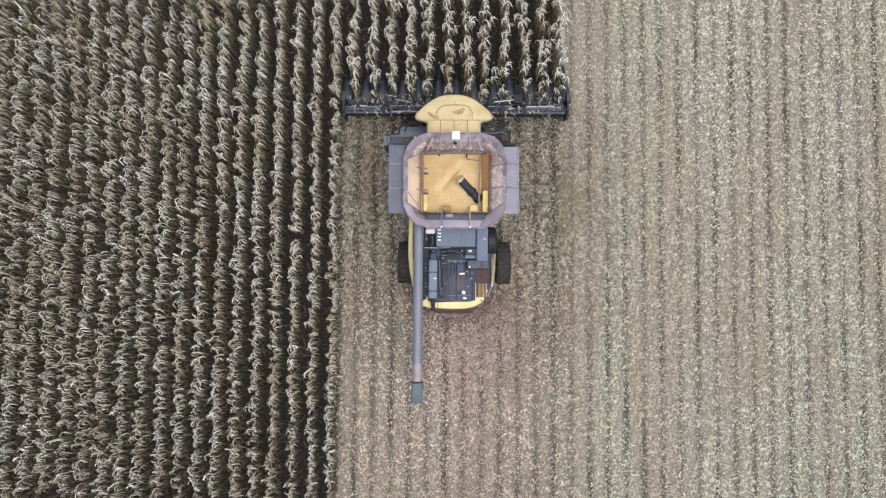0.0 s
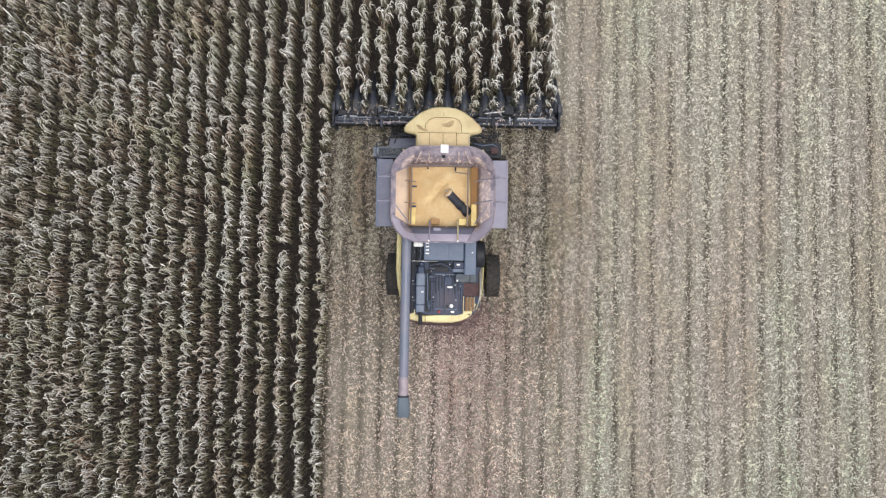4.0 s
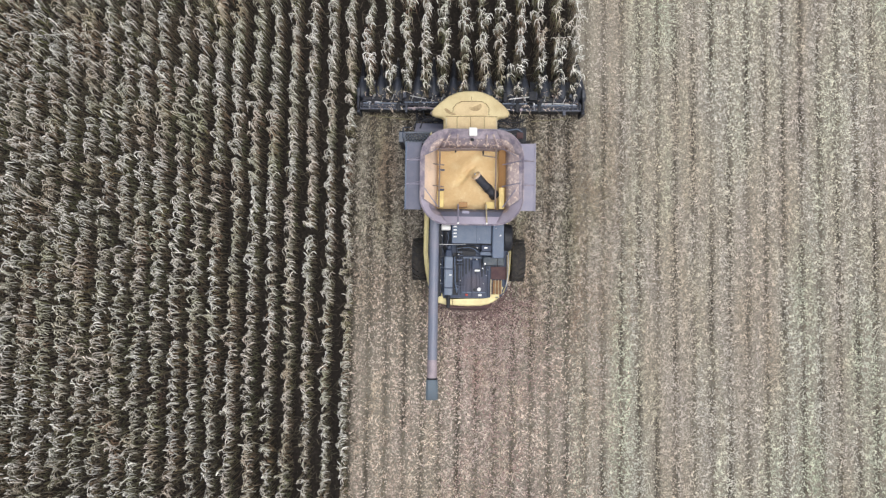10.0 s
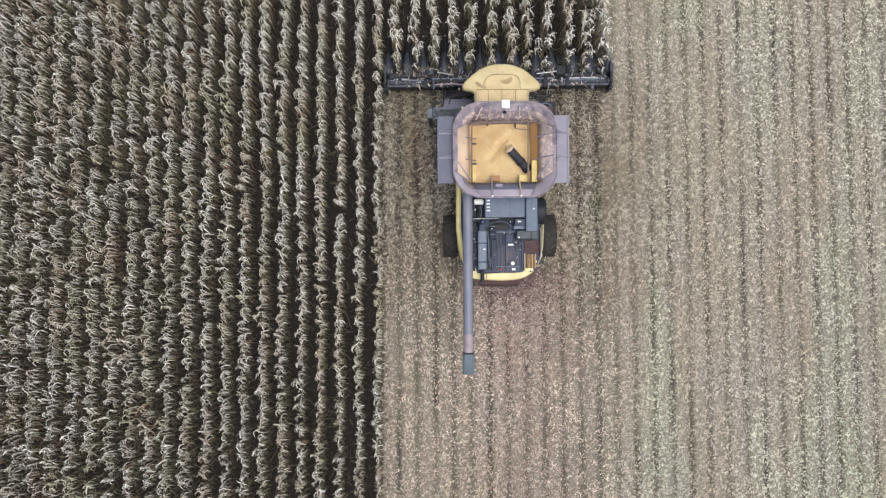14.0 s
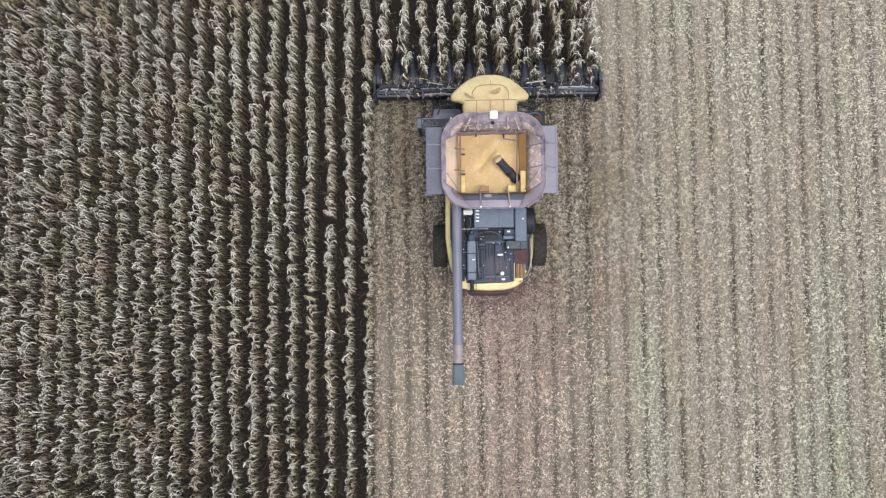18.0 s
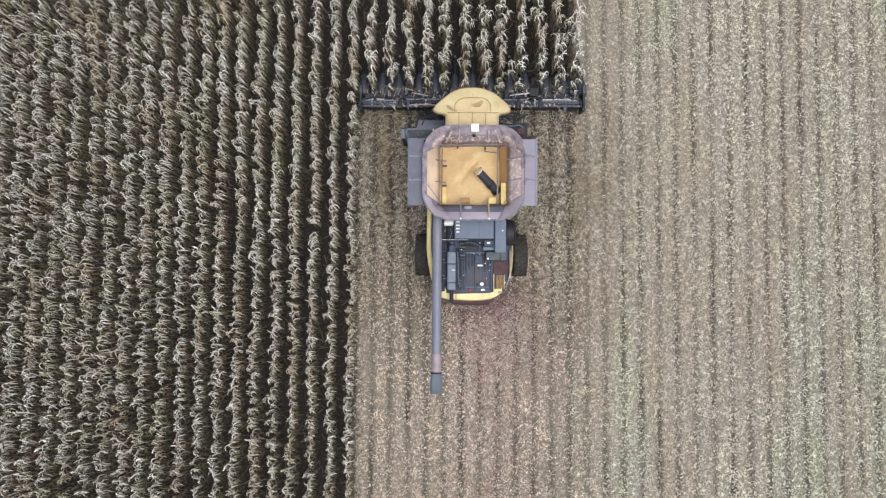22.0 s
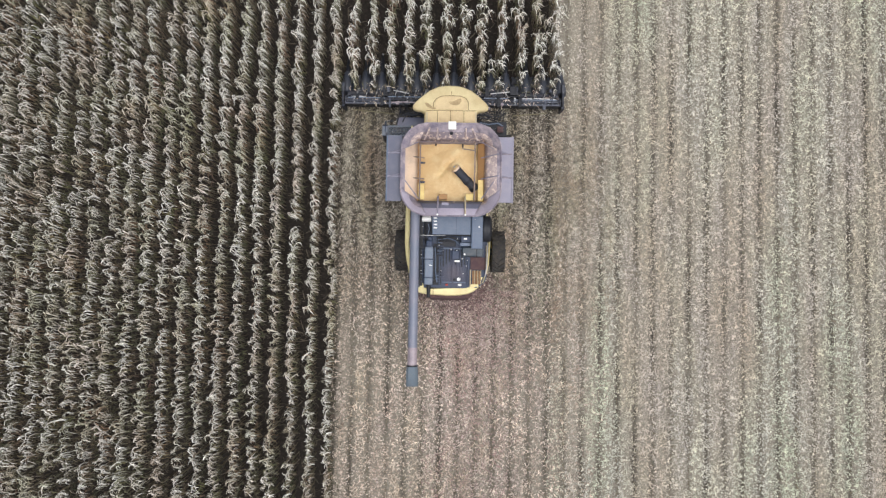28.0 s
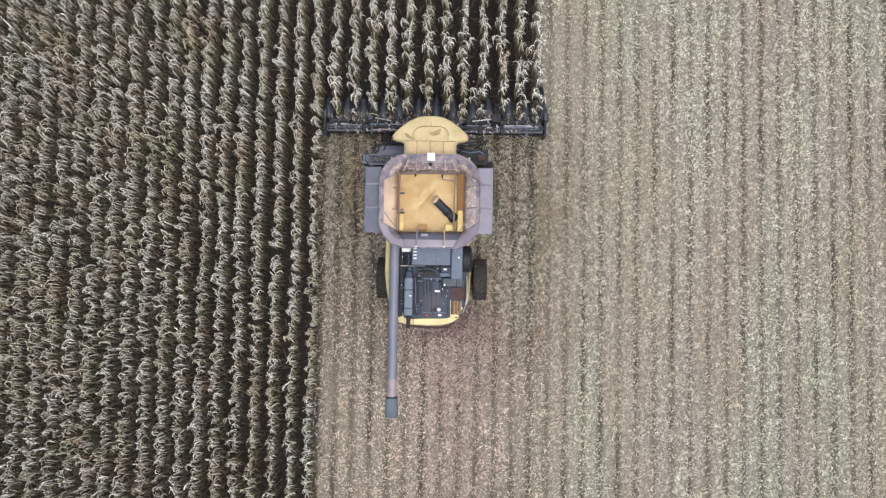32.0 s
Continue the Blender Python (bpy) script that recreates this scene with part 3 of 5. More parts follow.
def litter(name, n, x0, x1, y0, y1, material, label, long=(0.04, 0.11), gap=0.68, weakest=0.4, z1=0.06, keep_out=None, wide=(0.018, 0.05), bare=0.15):
    """Chopped leaves, husks and stalk pieces lying on the ground, thinner along the stubble rows."""
    x, y = rng.uniform(x0, x1, n), rng.uniform(y0, y1, n)
    d = np.abs((x - ROW0 + PITCH / 2) % PITCH - PITCH / 2)
    strength = rng.uniform(weakest, 1.0, 200)[np.clip(np.round((x - ROW0) / PITCH).astype(int) + 60, 0, 199)]
    keep = rng.random(n) > gap * strength * np.exp(-(d / bare) ** 2) * (0.72 + 0.28 * np.sin(y * 2.1 + x * 5) * np.sin(y * 0.7 + 2 * x))
    tuft = np.sin(x * 9.1 + 2.3 * np.sin(y * 5.3)) * np.sin(y * 7.7 + 2.1 * np.sin(x * 6.1))
    keep &= rng.random(n) < 0.8 + 0.35 * tuft
    if keep_out is not None:
        keep &= ~keep_out(x, y)
    x, y = x[keep], y[keep]
    n = len(x)
    length = rng.uniform(*long, n) * rng.choice([1, 1, 1, 1.6], n)
    width = rng.uniform(*wide, n)
    a = rng.uniform(0, 2 * math.pi, n)
    bend = rng.normal(0, 0.12, n)
    arch = np.maximum(rng.uniform(-0.02, 0.014, n), 0)
    z = rng.uniform(0.0, z1, n)
    roll = rng.normal(0, 0.5, n)
    slope = rng.normal(0, 0.22, n)
    v = np.empty((n, 6, 3))
    for j, s in enumerate((-0.5, 0.0, 0.5)):
        aa = a + bend * s
        px, py = x + length * s * np.cos(aa), y + length * s * np.sin(aa)
        pz = z + 0.012 + arch * (1 - 4 * s * s) + length * s * slope * 0.6 + np.abs(length * slope) * 0.3
        w = width * (1 if j == 1 else 0.7) / 2
        for side in (0, 1):
            g = 1 if side else -1
            v[:, 2 * j + side] = np.stack([px - g * w * np.sin(aa) * np.cos(roll), py + g * w * np.cos(aa) * np.cos(roll), pz + g * w * np.sin(roll)], 1)
    q0 = np.array([[0, 1, 3, 2], [2, 3, 5, 4]])
    quads = (q0[None] + 6 * np.arange(n)[:, None, None]).reshape(-1, 4)
    ob = new(name, mesh_from(name, v.reshape(-1, 3), quads, material))
    return tagged(ob, label, "crop residue", kind="stuff")


def standing(x, y):
    return (x > -4.7) & (x < 4.6) & (y > 2.0)


litter("maize_residue", 228000, 4.2, 25, -19, 12, M_STRAW, "pale grey straw, husks and leaves scattered on old stubble",
       keep_out=lambda x, y: rng.random(len(x)) > np.clip(np.where(y < -10, (x - 3.2) / 3.4, (x - 4.0) / 2.8) + 0.12 * np.sin(y * 1.1), 0, 1))
litter("fresh_residue", 80000, -5.1, 7.2, -19, -2.0, M_FRESH, "fresh brown maize chaff scattered behind the harvester", gap=0.94, weakest=0.7, bare=0.18,
       keep_out=lambda x, y: rng.random(len(x)) > np.clip((-2.0 - y) / 4.0, 0, 1) * np.clip((7.0 - x) / 3.6 + 0.12 * np.sin(y * 1.1), 0, 1) * np.where(((x > 1.2) | (x < -1.7)) & (y > -12), 0.52 + 0.05 * np.clip(-4 - y, 0, 8), 1.0))
litter("trodden_residue", 108000, -5.1, 8.0, -9.0, 2.2, M_TROD, "thin brown and greenish leaves trodden between the stubs", long=(0.045, 0.17), wide=(0.008, 0.030), bare=0.19, gap=0.95, weakest=0.8,
       keep_out=lambda x, y: rng.random(len(x)) > np.clip((y + np.where(x > 1.5, 9.0, 7.0)) / 4.0, 0, 1) * np.clip((8.0 - x) / 3.0, 0, 1) * np.where(y > 0.6, 0.7, 1.0))
litter("reddish_chaff", 52000, -2.0, 4.8, -19, -6.2, M_REDCHAFF, "reddish fresh chaff thrown out behind the straw chopper", gap=0.4, z1=0.08,
       keep_out=lambda x, y: rng.random(len(x)) > np.exp(-((x - 0.9) / 1.7) ** 2) * (0.25 + 0.75 * np.exp(-((y + 6.6) / 3.5) ** 2)))
# darkened red pieces stand in for dust and shadow near the tail
litter("tail_shade_chaff", 24000, -1.9, 3.0, -9.0, -5.4, M_DARKCHAFF, "red chaff darkened for dust and shadow close behind the straw chopper", gap=0.2, z1=0.10,
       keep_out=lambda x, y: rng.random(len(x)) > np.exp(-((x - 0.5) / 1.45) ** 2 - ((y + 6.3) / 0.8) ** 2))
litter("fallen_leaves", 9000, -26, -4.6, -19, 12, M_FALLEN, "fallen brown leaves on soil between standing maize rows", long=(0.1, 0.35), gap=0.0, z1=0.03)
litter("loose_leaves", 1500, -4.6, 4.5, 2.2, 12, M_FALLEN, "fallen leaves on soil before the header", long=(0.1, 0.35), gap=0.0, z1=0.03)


def stubble(k0, k1, y0, y1, material):
    """Cut stalk ends in rows."""
    ks, ys = [], []
    for k in range(k0, k1):
        yy = np.arange(y0, y1, 0.165)
        yy = yy + rng.normal(0, 0.03, len(yy))
        yy = yy[rng.random(len(yy)) > 0.12]
        ks.append(np.full(len(yy), row_x(k)) + rng.normal(0, 0.025, len(yy)))
        ys.append(yy)
    x, y = np.concatenate(ks), np.concatenate(ys)
    n = len(x)
    h, rad = rng.uniform(0.08, 0.26, n), rng.uniform(0.011, 0.017, n)
    lx, ly = rng.normal(0, 0.05, n), rng.normal(-0.03, 0.06, n)
    v = np.empty((n, 8, 3))
    for j, (cx, cy) in enumerate(((1, 0), (0, 1), (-1, 0), (0, -1))):
        v[:, j] = np.stack([x + rad * cx, y + rad * cy, np.full(n, -0.04)], 1)
        v[:, 4 + j] = np.stack([x + lx + rad * cx, y + ly + rad * cy, h], 1)
    q0 = np.array([[0, 1, 5, 4], [1, 2, 6, 5], [2, 3, 7, 6], [3, 0, 4, 7], [4, 5, 6, 7]])
    return mesh_from("maize_stubble", v.reshape(-1, 3), (q0[None] + 8 * np.arange(n)[:, None, None]).reshape(-1, 4), material)


tagged(new("maize_stubble", stubble(13, 39, -19, 12, M_STUB)), "rows of short grey cut maize stalks in the field", "stubble", kind="stuff")
tagged(new("maize_stubble", stubble(1, 13, -19, 1.3, M_STUB)), "rows of freshly cut brown maize stalks behind the header", "stubble", kind="stuff")


# ---- the combine harvester ----
combine = tagged(new("combine_harvester"), "dusty yellow combine harvester with open grain tank, cutting maize", "combine harvester")


def wheel_meshes(radius, width, lugs):
    """Meshes of an axle wheel: tyre with slanted lugs, dished rim. The axle runs along x."""
    prof = [(-0.5, 0.62), (-0.5, 0.86), (-0.42, 0.95), (-0.2, 0.985), (0.2, 0.985), (0.42, 0.95), (0.5, 0.86), (0.5, 0.62)]
    n = 48
    bm = bmesh.new()
    rings = []
    for i in range(n):
        t = 2 * math.pi * i / n
        rings.append([bm.verts.new((p * width, radius * q * math.cos(t), radius * q * math.sin(t))) for p, q in prof])
    for i in range(n):
        u, v = rings[i], rings[(i + 1) % n]
        for j in range(len(prof) - 1):
            bm.faces.new((u[j], v[j], v[j + 1], u[j + 1]))
    for i in range(lugs):
        for side in (-1, 1):
            t = 2 * math.pi * (i + (0.5 if side > 0 else 0)) / lugs
            m = Matrix.Rotation(t, 4, "X") @ Matrix.Translation((side * width * 0.25, 0, radius * 0.985)) @ Matrix.Rotation(side * radians(40), 4, "Z")
            box(-width * 0.27, width * 0.27, -0.035, 0.035, -0.03, 0.035, 0, bm, m)
    bm.normal_update()
    tyre = bpy.data.meshes.new("tyre")
    bm.to_mesh(tyre)
    bm.free()
    tyre.materials.append(M_RUBBER)
    bm = bmesh.new()
    loops = []
    for p, q in ((0.46, 0.63), (0.40, 0.56), (0.12, 0.5), (0.06, 0.22), (0.16, 0.2), (0.16, 0.02)):
        loops.append([Vector((p * width, radius * q * math.cos(2 * math.pi * k / 24), radius * q * math.sin(2 * math.pi * k / 24))) for k in range(24)])
    loft(loops, bm, bottom=False)
    loft([[Vector((-v.x, v.y, v.z)) for v in lp] for lp in loops], bm, bottom=False)
    bmesh.ops.recalc_face_normals(bm, faces=bm.faces)
    rim = bpy.data.meshes.new("wheel")
    bm.to_mesh(rim)
    bm.free()
    rim.materials.append(M_RIM)
    return rim, tyre


FRONT, REAR = wheel_meshes(1.0, 0.78, 22), wheel_meshes(0.84, 0.56, 20)
for (rim, tyre), x, y, r in ((FRONT, 2.10, -0.65, 1.0), (REAR, 2.0, -4.55, 0.84)):
    for side in (-1, 1):
        w = put("wheel", rim, combine, pose(side * x - 0.03, y, r - 0.01))
        w["label"] = "yellow steel wheel"
        put("tyre", tyre, w, Matrix.Identity(4))["label"] = "dusty black lugged tyre"

for y, z, w in ((-0.65, 1.0, 1.75), (-4.55, 0.8, 1.75)):
    part("axle", tube([(-w, y, z), (w, y, z)], 0.14, 12), M_BLACK, combine)

# body under the tank and behind it
bm = loft([rounded(-1.3, 1.15, -5.9, 0.1, 0.5, 0.75), rounded(-1.4, 1.25, -6.0, 0.1, 0.6, 1.4), rounded(-1.45, 1.3, -6.0, 0.1, 0.7, 2.86)])
smooth(part("body", bm, M_DARK, combine, "dark steel body"))

# yellow side panels with rounded upper edges, tapering in towards the tail
def side_panel(sign, pts, lo, hi, thick):
    bm = bmesh.new()
    loops = []
    for x, y in pts:
        loops.append([Vector((sign * x, y, lo)), Vector((sign * (x - 0.02), y, lo + 0.6)), Vector((sign * x, y, hi - 0.12)), Vector((sign * (x - 0.04), y, hi - 0.03)), Vector((sign * (x - thick * 0.6), y, hi)), Vector((sign * (x - thick), y, hi - 0.04)), Vector((sign * (x - thick), y, lo))])
    loft(loops, bm)
    bmesh.ops.recalc_face_normals(bm, faces=bm.faces)
    return bm


smooth(part("side_panel", side_panel(-1, [(1.76, -0.6), (1.78, -3.2), (1.79, -4.35), (1.72, -5.0), (1.60, -5.55), (1.45, -5.95)], 1.45, 3.02, 0.18), M_YELLOW, combine, "yellow painted side panel"), 50)
smooth(part("side_panel", side_panel(1, [(1.54, -4.25), (1.53, -4.6), (1.50, -5.1), (1.41, -5.55), (1.30, -5.85)], 1.45, 2.96, 0.07), M_YELLOW, combine, "yellow painted side panel"), 50)

# rounded yellow tail
tail = [(-1.30, -6.02), (-1.24, -6.26), (-0.95, -6.33), (-0.1, -6.37), (0.4, -6.35), (0.7, -6.29), (0.92, -6.19), (1.10, -6.04), (1.24, -5.86), (1.34, -5.66)]
bm = bmesh.new()
loops = []
for i, (x, y) in enumerate(tail):
    t = 0.29 - 0.028 * max(0, i - 4)
    c = Vector((0.0, -5.2, 0)) - Vector((x, y, 0))
    c.normalize()
    q = Vector((x, y, 0)) + c * t
    loops.append([Vector((x, y, 1.7)), Vector((x, y, 2.78)), Vector((x + c.x * 0.04, y + c.y * 0.04, 2.88)), Vector((q.x, q.y, 2.93)), Vector((q.x, q.y, 1.7))])
loft(loops, bm)
bmesh.ops.recalc_face_normals(bm, faces=bm.faces)
rear = smooth(part("tail_hood", bm, M_YELLOW, combine, "rounded yellow tail hood"), 50)
part("seam", box(-0.66, -0.64, -6.36, -6.06, 2.925, 2.945, 0), M_SEAM, rear)
bm = loft([rounded(-0.95, 0.85, -6.62, -6.0, 0.25, 0.95), rounded(-1.05, 0.92, -6.5, -6.0, 0.25, 1.6)])
smooth(part("straw_chopper", bm, M_RUST, combine, "rust red straw chopper housing"))

# engine deck
deck = part("engine_deck", loft([rounded(-1.62, 1.42, -6.06, -3.1, 0.55, 2.84), rounded(-1.62, 1.42, -6.06, -3.1, 0.55, 2.9)]), M_DECK, combine, "dark blue-grey engine deck")
for i, x in enumerate(np.linspace(-0.34, 0.62, 9)):
    part("deck_rib", box(x - 0.022, x + 0.022, -5.9 + 0.06 * (i % 2), -4.5 - (0.25 if i > 5 else 0), 2.9, 2.93, 0.008), M_DECK, deck)
for x in (-0.42, 0.1, 0.7):
    part("deck_beam", box(x - 0.03, x + 0.03, -5.98, -4.3, 2.9, 2.99, 0.01), M_DECK, deck)
# flat black strips paint the shaded depth of the openings between ribs
for i, x in enumerate(np.linspace(-0.28, 0.56, 8)):
    part("slot_shade", box(x - 0.024, x + 0.024, -5.25 + 0.1 * (i % 3), -4.5, 2.9, 2.912, 0.004), M_BLACK, deck, "black strip painted as the shaded gap between the ribs")
part("deck_strip", box(-0.66, -0.36, -5.95, -4.35, 2.9, 2.915, 0.004), M_BLACK, deck, "thin black strip between silencer and ribs")
for y in (-5.72, -5.58):
    part("deck_clip", box(-0.58, -0.44, y - 0.02, y + 0.02, 2.915, 2.98, 0.006), M_SLATE, deck)
radiator = part("radiator_box", box(-0.72, 0.76, -4.02, -3.28, 2.9, 3.42, 0.035), M_SLATE, combine, "slate grey radiator housing")
for i in range(4):
    part("latch", box(-0.66, -0.53, -3.42 - 0.125 * i, -3.37 - 0.125 * i, 3.42, 3.44, 0.006), M_WHITE, radiator, "white latch")
part("panel_seam", box(0.2, 0.212, -4.0, -3.3, 3.419, 3.426, 0), M_DECK, radiator)
part("panel_edge", box(-0.7, 0.74, -4.05, -4.02, 3.1, 3.40, 0.006), M_BLACK, radiator)
fan = part("fan_housing", box(0.78, 1.22, -4.55, -3.3, 2.9, 3.5, 0.05), M_SLATE, combine, "slate grey fan housing")
part("bolt_cap", tube([(1.08, -3.72, 3.5), (1.08, -3.72, 3.53)], 0.03, 10), M_WHITE, fan)
smooth(part("side_duct", tube([(1.24, -3.75, 3.0), (1.5, -3.75, 3.0), (1.56, -3.75, 3.0)], [0.5, 0.5, 0.42], 24), M_BLACK, fan, "round black fan intake"))
small = part("control_box", box(0.40, 0.80, -4.30, -4.07, 2.9, 3.34, 0.02), M_DECK, combine)
part("name_plate", box(0.5, 0.62, -4.2, -4.14, 3.34, 3.35, 0.004), M_WHITE, small)
part("control_lid", box(0.36, 0.80, -4.45, -4.31, 2.9, 3.26, 0.02), M_SLATE, small)
bm = loft([rounded(0.44, 1.26, -4.84, -4.48, 0.1, 2.9), rounded(0.44, 1.26, -4.84, -4.48, 0.1, 3.24), rounded(0.48, 1.22, -4.80, -4.52, 0.08, 3.29)])
tank = smooth(part("oil_tank", bm, M_WORNTANK, combine, "dark rounded oil tank"))
part("tank_cap", tube([(0.54, -4.76, 3.28), (0.54, -4.76, 3.33)], 0.035, 12), M_WHITE, tank)
part("strap", box(0.98, 1.02, -4.85, -4.47, 2.95, 3.30, 0.01), M_BLACK, tank)
part("rusty_panel", box(0.78, 1.36, -5.34, -4.86, 2.9, 2.96, 0.01), M_RUST, combine, "rusty red-brown panel")
steps = part("slatted_grille", box(0.76, 0.80, -5.98, -5.34, 2.9, 3.06, 0.01), M_CREAM, combine, "cream grille with orange slats")
for x in (0.90, 1.02, 1.14):
    part("slat", box(x - 0.045, x + 0.03, -5.9, -5.38, 2.9, 3.0, 0.012), M_ORANGE, steps)
    part("rail", box(x + 0.035, x + 0.055, -5.9, -5.36, 2.9, 3.03, 0.006), M_CREAM, steps)
part("end_rail", box(0.76, 1.1, -6.0, -5.90, 2.9, 2.98, 0.02), M_YELLOW, steps)
part("yellow_guard", box(1.37, 1.43, -5.5, -4.4, 2.9, 3.08, 0.015), M_CREAM, combine)
part("guard_rail", tube([(1.34, -5.6, 3.1), (1.40, -5.2, 3.15), (1.42, -4.5, 3.15), (1.42, -4.3, 3.0)], 0.02, 8), M_STEEL, combine)

# exhaust: long silencer, neck and outlet
muffler = part("silencer", box(-0.99, -0.66, -5.95, -4.5, 2.98, 3.42, 0.07), M_SILENCER, combine, "blue-grey silencer box")
part("silencer_band", box(-1.0, -0.65, -5.0, -4.95, 2.97, 3.43, 0.01), M_DECK, muffler)
part("silencer_band", box(-1.0, -0.65, -5.7, -5.65, 2.97, 3.43, 0.01), M_DECK, muffler)
part("label_plate", box(-0.80, -0.70, -5.22, -5.18, 3.42, 3.432, 0.004), M_WHITE, muffler)
part("neck", box(-0.94, -0.70, -4.54, -4.25, 3.0, 3.36, 0.05), M_DECK, muffler)
part("exhaust_pipe", tube([(-0.82, -5.9, 3.2), (-0.82, -6.2, 3.2), (-0.82, -6.42, 3.16)], 0.075, 14, caps=False), M_BLACK, muffler, "sooty black exhaust pipe")
part("support", box(-1.0, -0.6, -5.9, -4.7, 2.88, 3.0, 0.01), M_BLACK, muffler)
cyl = smooth(part("air_canister", tube([(-1.12, -3.42, 3.24), (-1.10, -3.42, 3.24), (-0.80, -3.42, 3.24), (-0.76, -3.42, 3.24)], [0.07, 0.11, 0.11, 0.07], 16), M_WHITE, combine, "pale steel canister"))
for x in (-1.0, -0.88):
    part("pipe", tube([(x, -3.45, 3.05), (x, -4.2, 3.05), (x + 0.05, -4.35, 2.95)], 0.035, 8), M_BLACK, combine)
smooth(part("filter_bowl", tube([(-0.8, -4.18, 2.9), (-0.8, -4.18, 3.25), (-0.8, -4.18, 3.3)], [0.1, 0.1, 0.06], 14), M_DECK, combine))
for j, pts in enumerate((((-0.5, -4.1, 3.0), (-0.2, -4.28, 3.06), (0.1, -4.18, 3.05), (0.4, -4.25, 3.0)), ((-0.55, -4.2, 3.0), (-0.1, -4.14, 3.1), (0.16, -4.22, 3.12), (0.38, -4.42, 3.05)), ((-0.5, -4.5, 2.98), (-0.44, -4.3, 3.05), (-0.3, -4.22, 3.1), (0.1, -4.3, 3.02)))):
    part("hose", tube(pts, 0.018, 8), M_SLATE if j == 1 else M_BLACK, combine)
part("engine_block", box(-0.46, 0.2, -4.46, -4.08, 2.9, 3.02, 0.03), M_BLACK, combine)
for y in (-4.45, -4.6, -4.75, -5.5, -5.62):
    part("bracket", box(-0.52, -0.28, y - 0.02, y + 0.02, 2.9, 3.1, 0.006), M_DECK, combine)
part("filler_cap", tube([(0.33, -5.72, 2.9), (0.33, -5.72, 3.0), (0.33, -5.72, 3.03)], [0.075, 0.075, 0.06], 16), M_WHITE, combine, "white filler cap")
part("filler_cap", tube([(0.16, -5.74, 2.9), (0.16, -5.74, 2.99)], 0.055, 14), M_BLACK, combine)
part("white_lamp", box(0.3, 0.44, -5.98, -5.9, 2.9, 3.0, 0.02), M_WHITE, combine)
part("red_lamp", box(-0.18, -0.08, -5.98, -5.9, 2.9, 2.99, 0.02), M_RED, combine, "red tail lamp")
part("grey_plate", box(0.16, 0.36, -5.05, -4.98, 2.955, 3.0, 0.01), M_WHITE, combine)
for y in (-3.4, -4.12, -4.5):
    part("clamp", box(-1.18, -1.02, y - 0.03, y + 0.03, 2.9, 3.3, 0.01), M_DARK, combine)
for i, (x, y, z, r, m) in enumerate(((-0.45, -4.42, 3.06, 0.025, M_WHITE), (0.25, -4.16, 3.08, 0.02, M_WHITE), (-1.08, -3.72, 3.3, 0.02, M_STEEL), (-1.08, -4.05, 3.3, 0.02, M_STEEL), (0.46, -4.93, 3.0, 0.02, M_WHITE),
                                    (-0.5, -5.62, 3.08, 0.022, M_STEEL), (-1.12, -4.8, 3.12, 0.02, M_WHITE), (-1.12, -5.4, 3.12, 0.018, M_STEEL), (0.92, -3.45, 3.5, 0.02, M_STEEL), (0.3, -3.85, 3.42, 0.016, M_WHITE), (0.62, -5.2, 2.95, 0.02, M_STEEL))):
    part("bolt", tube([(x, y, z - 0.06), (x, y, z)], r, 8), m, combine)
for x in (-0.52, -0.30):
    part("ladder_rail", box(x - 0.012, x + 0.012, -4.85, -4.1, 3.02, 3.08, 0.005), M_BLACK, combine)
for i in range(5):
    part("ladder_rung", box(-0.52, -0.30, -4.82 + 0.16 * i, -4.79 + 0.16 * i, 3.03, 3.07, 0.005), M_SLATE if i % 2 else M_BLACK, combine)
for j in range(5):
    x = -1.0 + 0.06 * j
    smooth(part("hose", tube([(x, -3.5 - 0.05 * j, 3.1), (x + 0.05, -3.8, 3.16 - 0.02 * j), (x - 0.03, -4.1, 3.1), (x + 0.1, -4.4 - 0.04 * j, 3.0)], 0.018, 6), (M_BLACK, M_DARK, M_SLATE)[j % 3], combine))
part("hand_rail", tube([(-1.18, -4.06, 3.3), (-0.7, -4.06, 3.34), (-0.2, -4.06, 3.46)], 0.014, 6), M_STEEL, combine)
part("pump_box", box(0.06, 0.34, -4.95, -4.62, 2.9, 3.06, 0.03), M_DECK, combine)
part("chassis_rail", box(-1.2, -1.08, -6.0, -3.2, 2.88, 3.1, 0.015), M_BLACK, combine)

for i, y in enumerate((-4.62, -4.92, -5.22, -5.52, -5.82)):
    part("pipe_clip", box(-1.14, -1.0, y - 0.018, y + 0.018, 3.0, 3.2 + 0.03 * (i % 2), 0.006), M_SLATE if i % 2 else M_DECK, combine)
smooth(part("coolant_pipe", tube([(-1.06, -4.45, 3.12), (-1.07, -5.0, 3.14), (-1.05, -5.6, 3.13), (-0.98, -5.95, 3.05)], 0.03, 8), M_DECK, combine))
smooth(part("coolant_pipe", tube([(-0.60, -4.5, 3.0), (-0.58, -4.95, 3.05), (-0.57, -5.5, 3.05), (-0.5, -5.85, 2.97)], 0.028, 8), M_SLATE, combine))
for x, y in ((-0.3, -4.62), (0.02, -4.58), (0.24, -4.6), (0.66, -4.98), (0.70, -5.6), (-0.36, -5.4), (0.5, -5.5)):
    part("deck_bolt", tube([(x, y, 2.92), (x, y, 2.965)], 0.018, 8), M_STEEL, deck)
part("deck_cross_bar", box(-0.36, 0.66, -4.56, -4.51, 2.93, 2.98, 0.01), M_SLATE, deck)
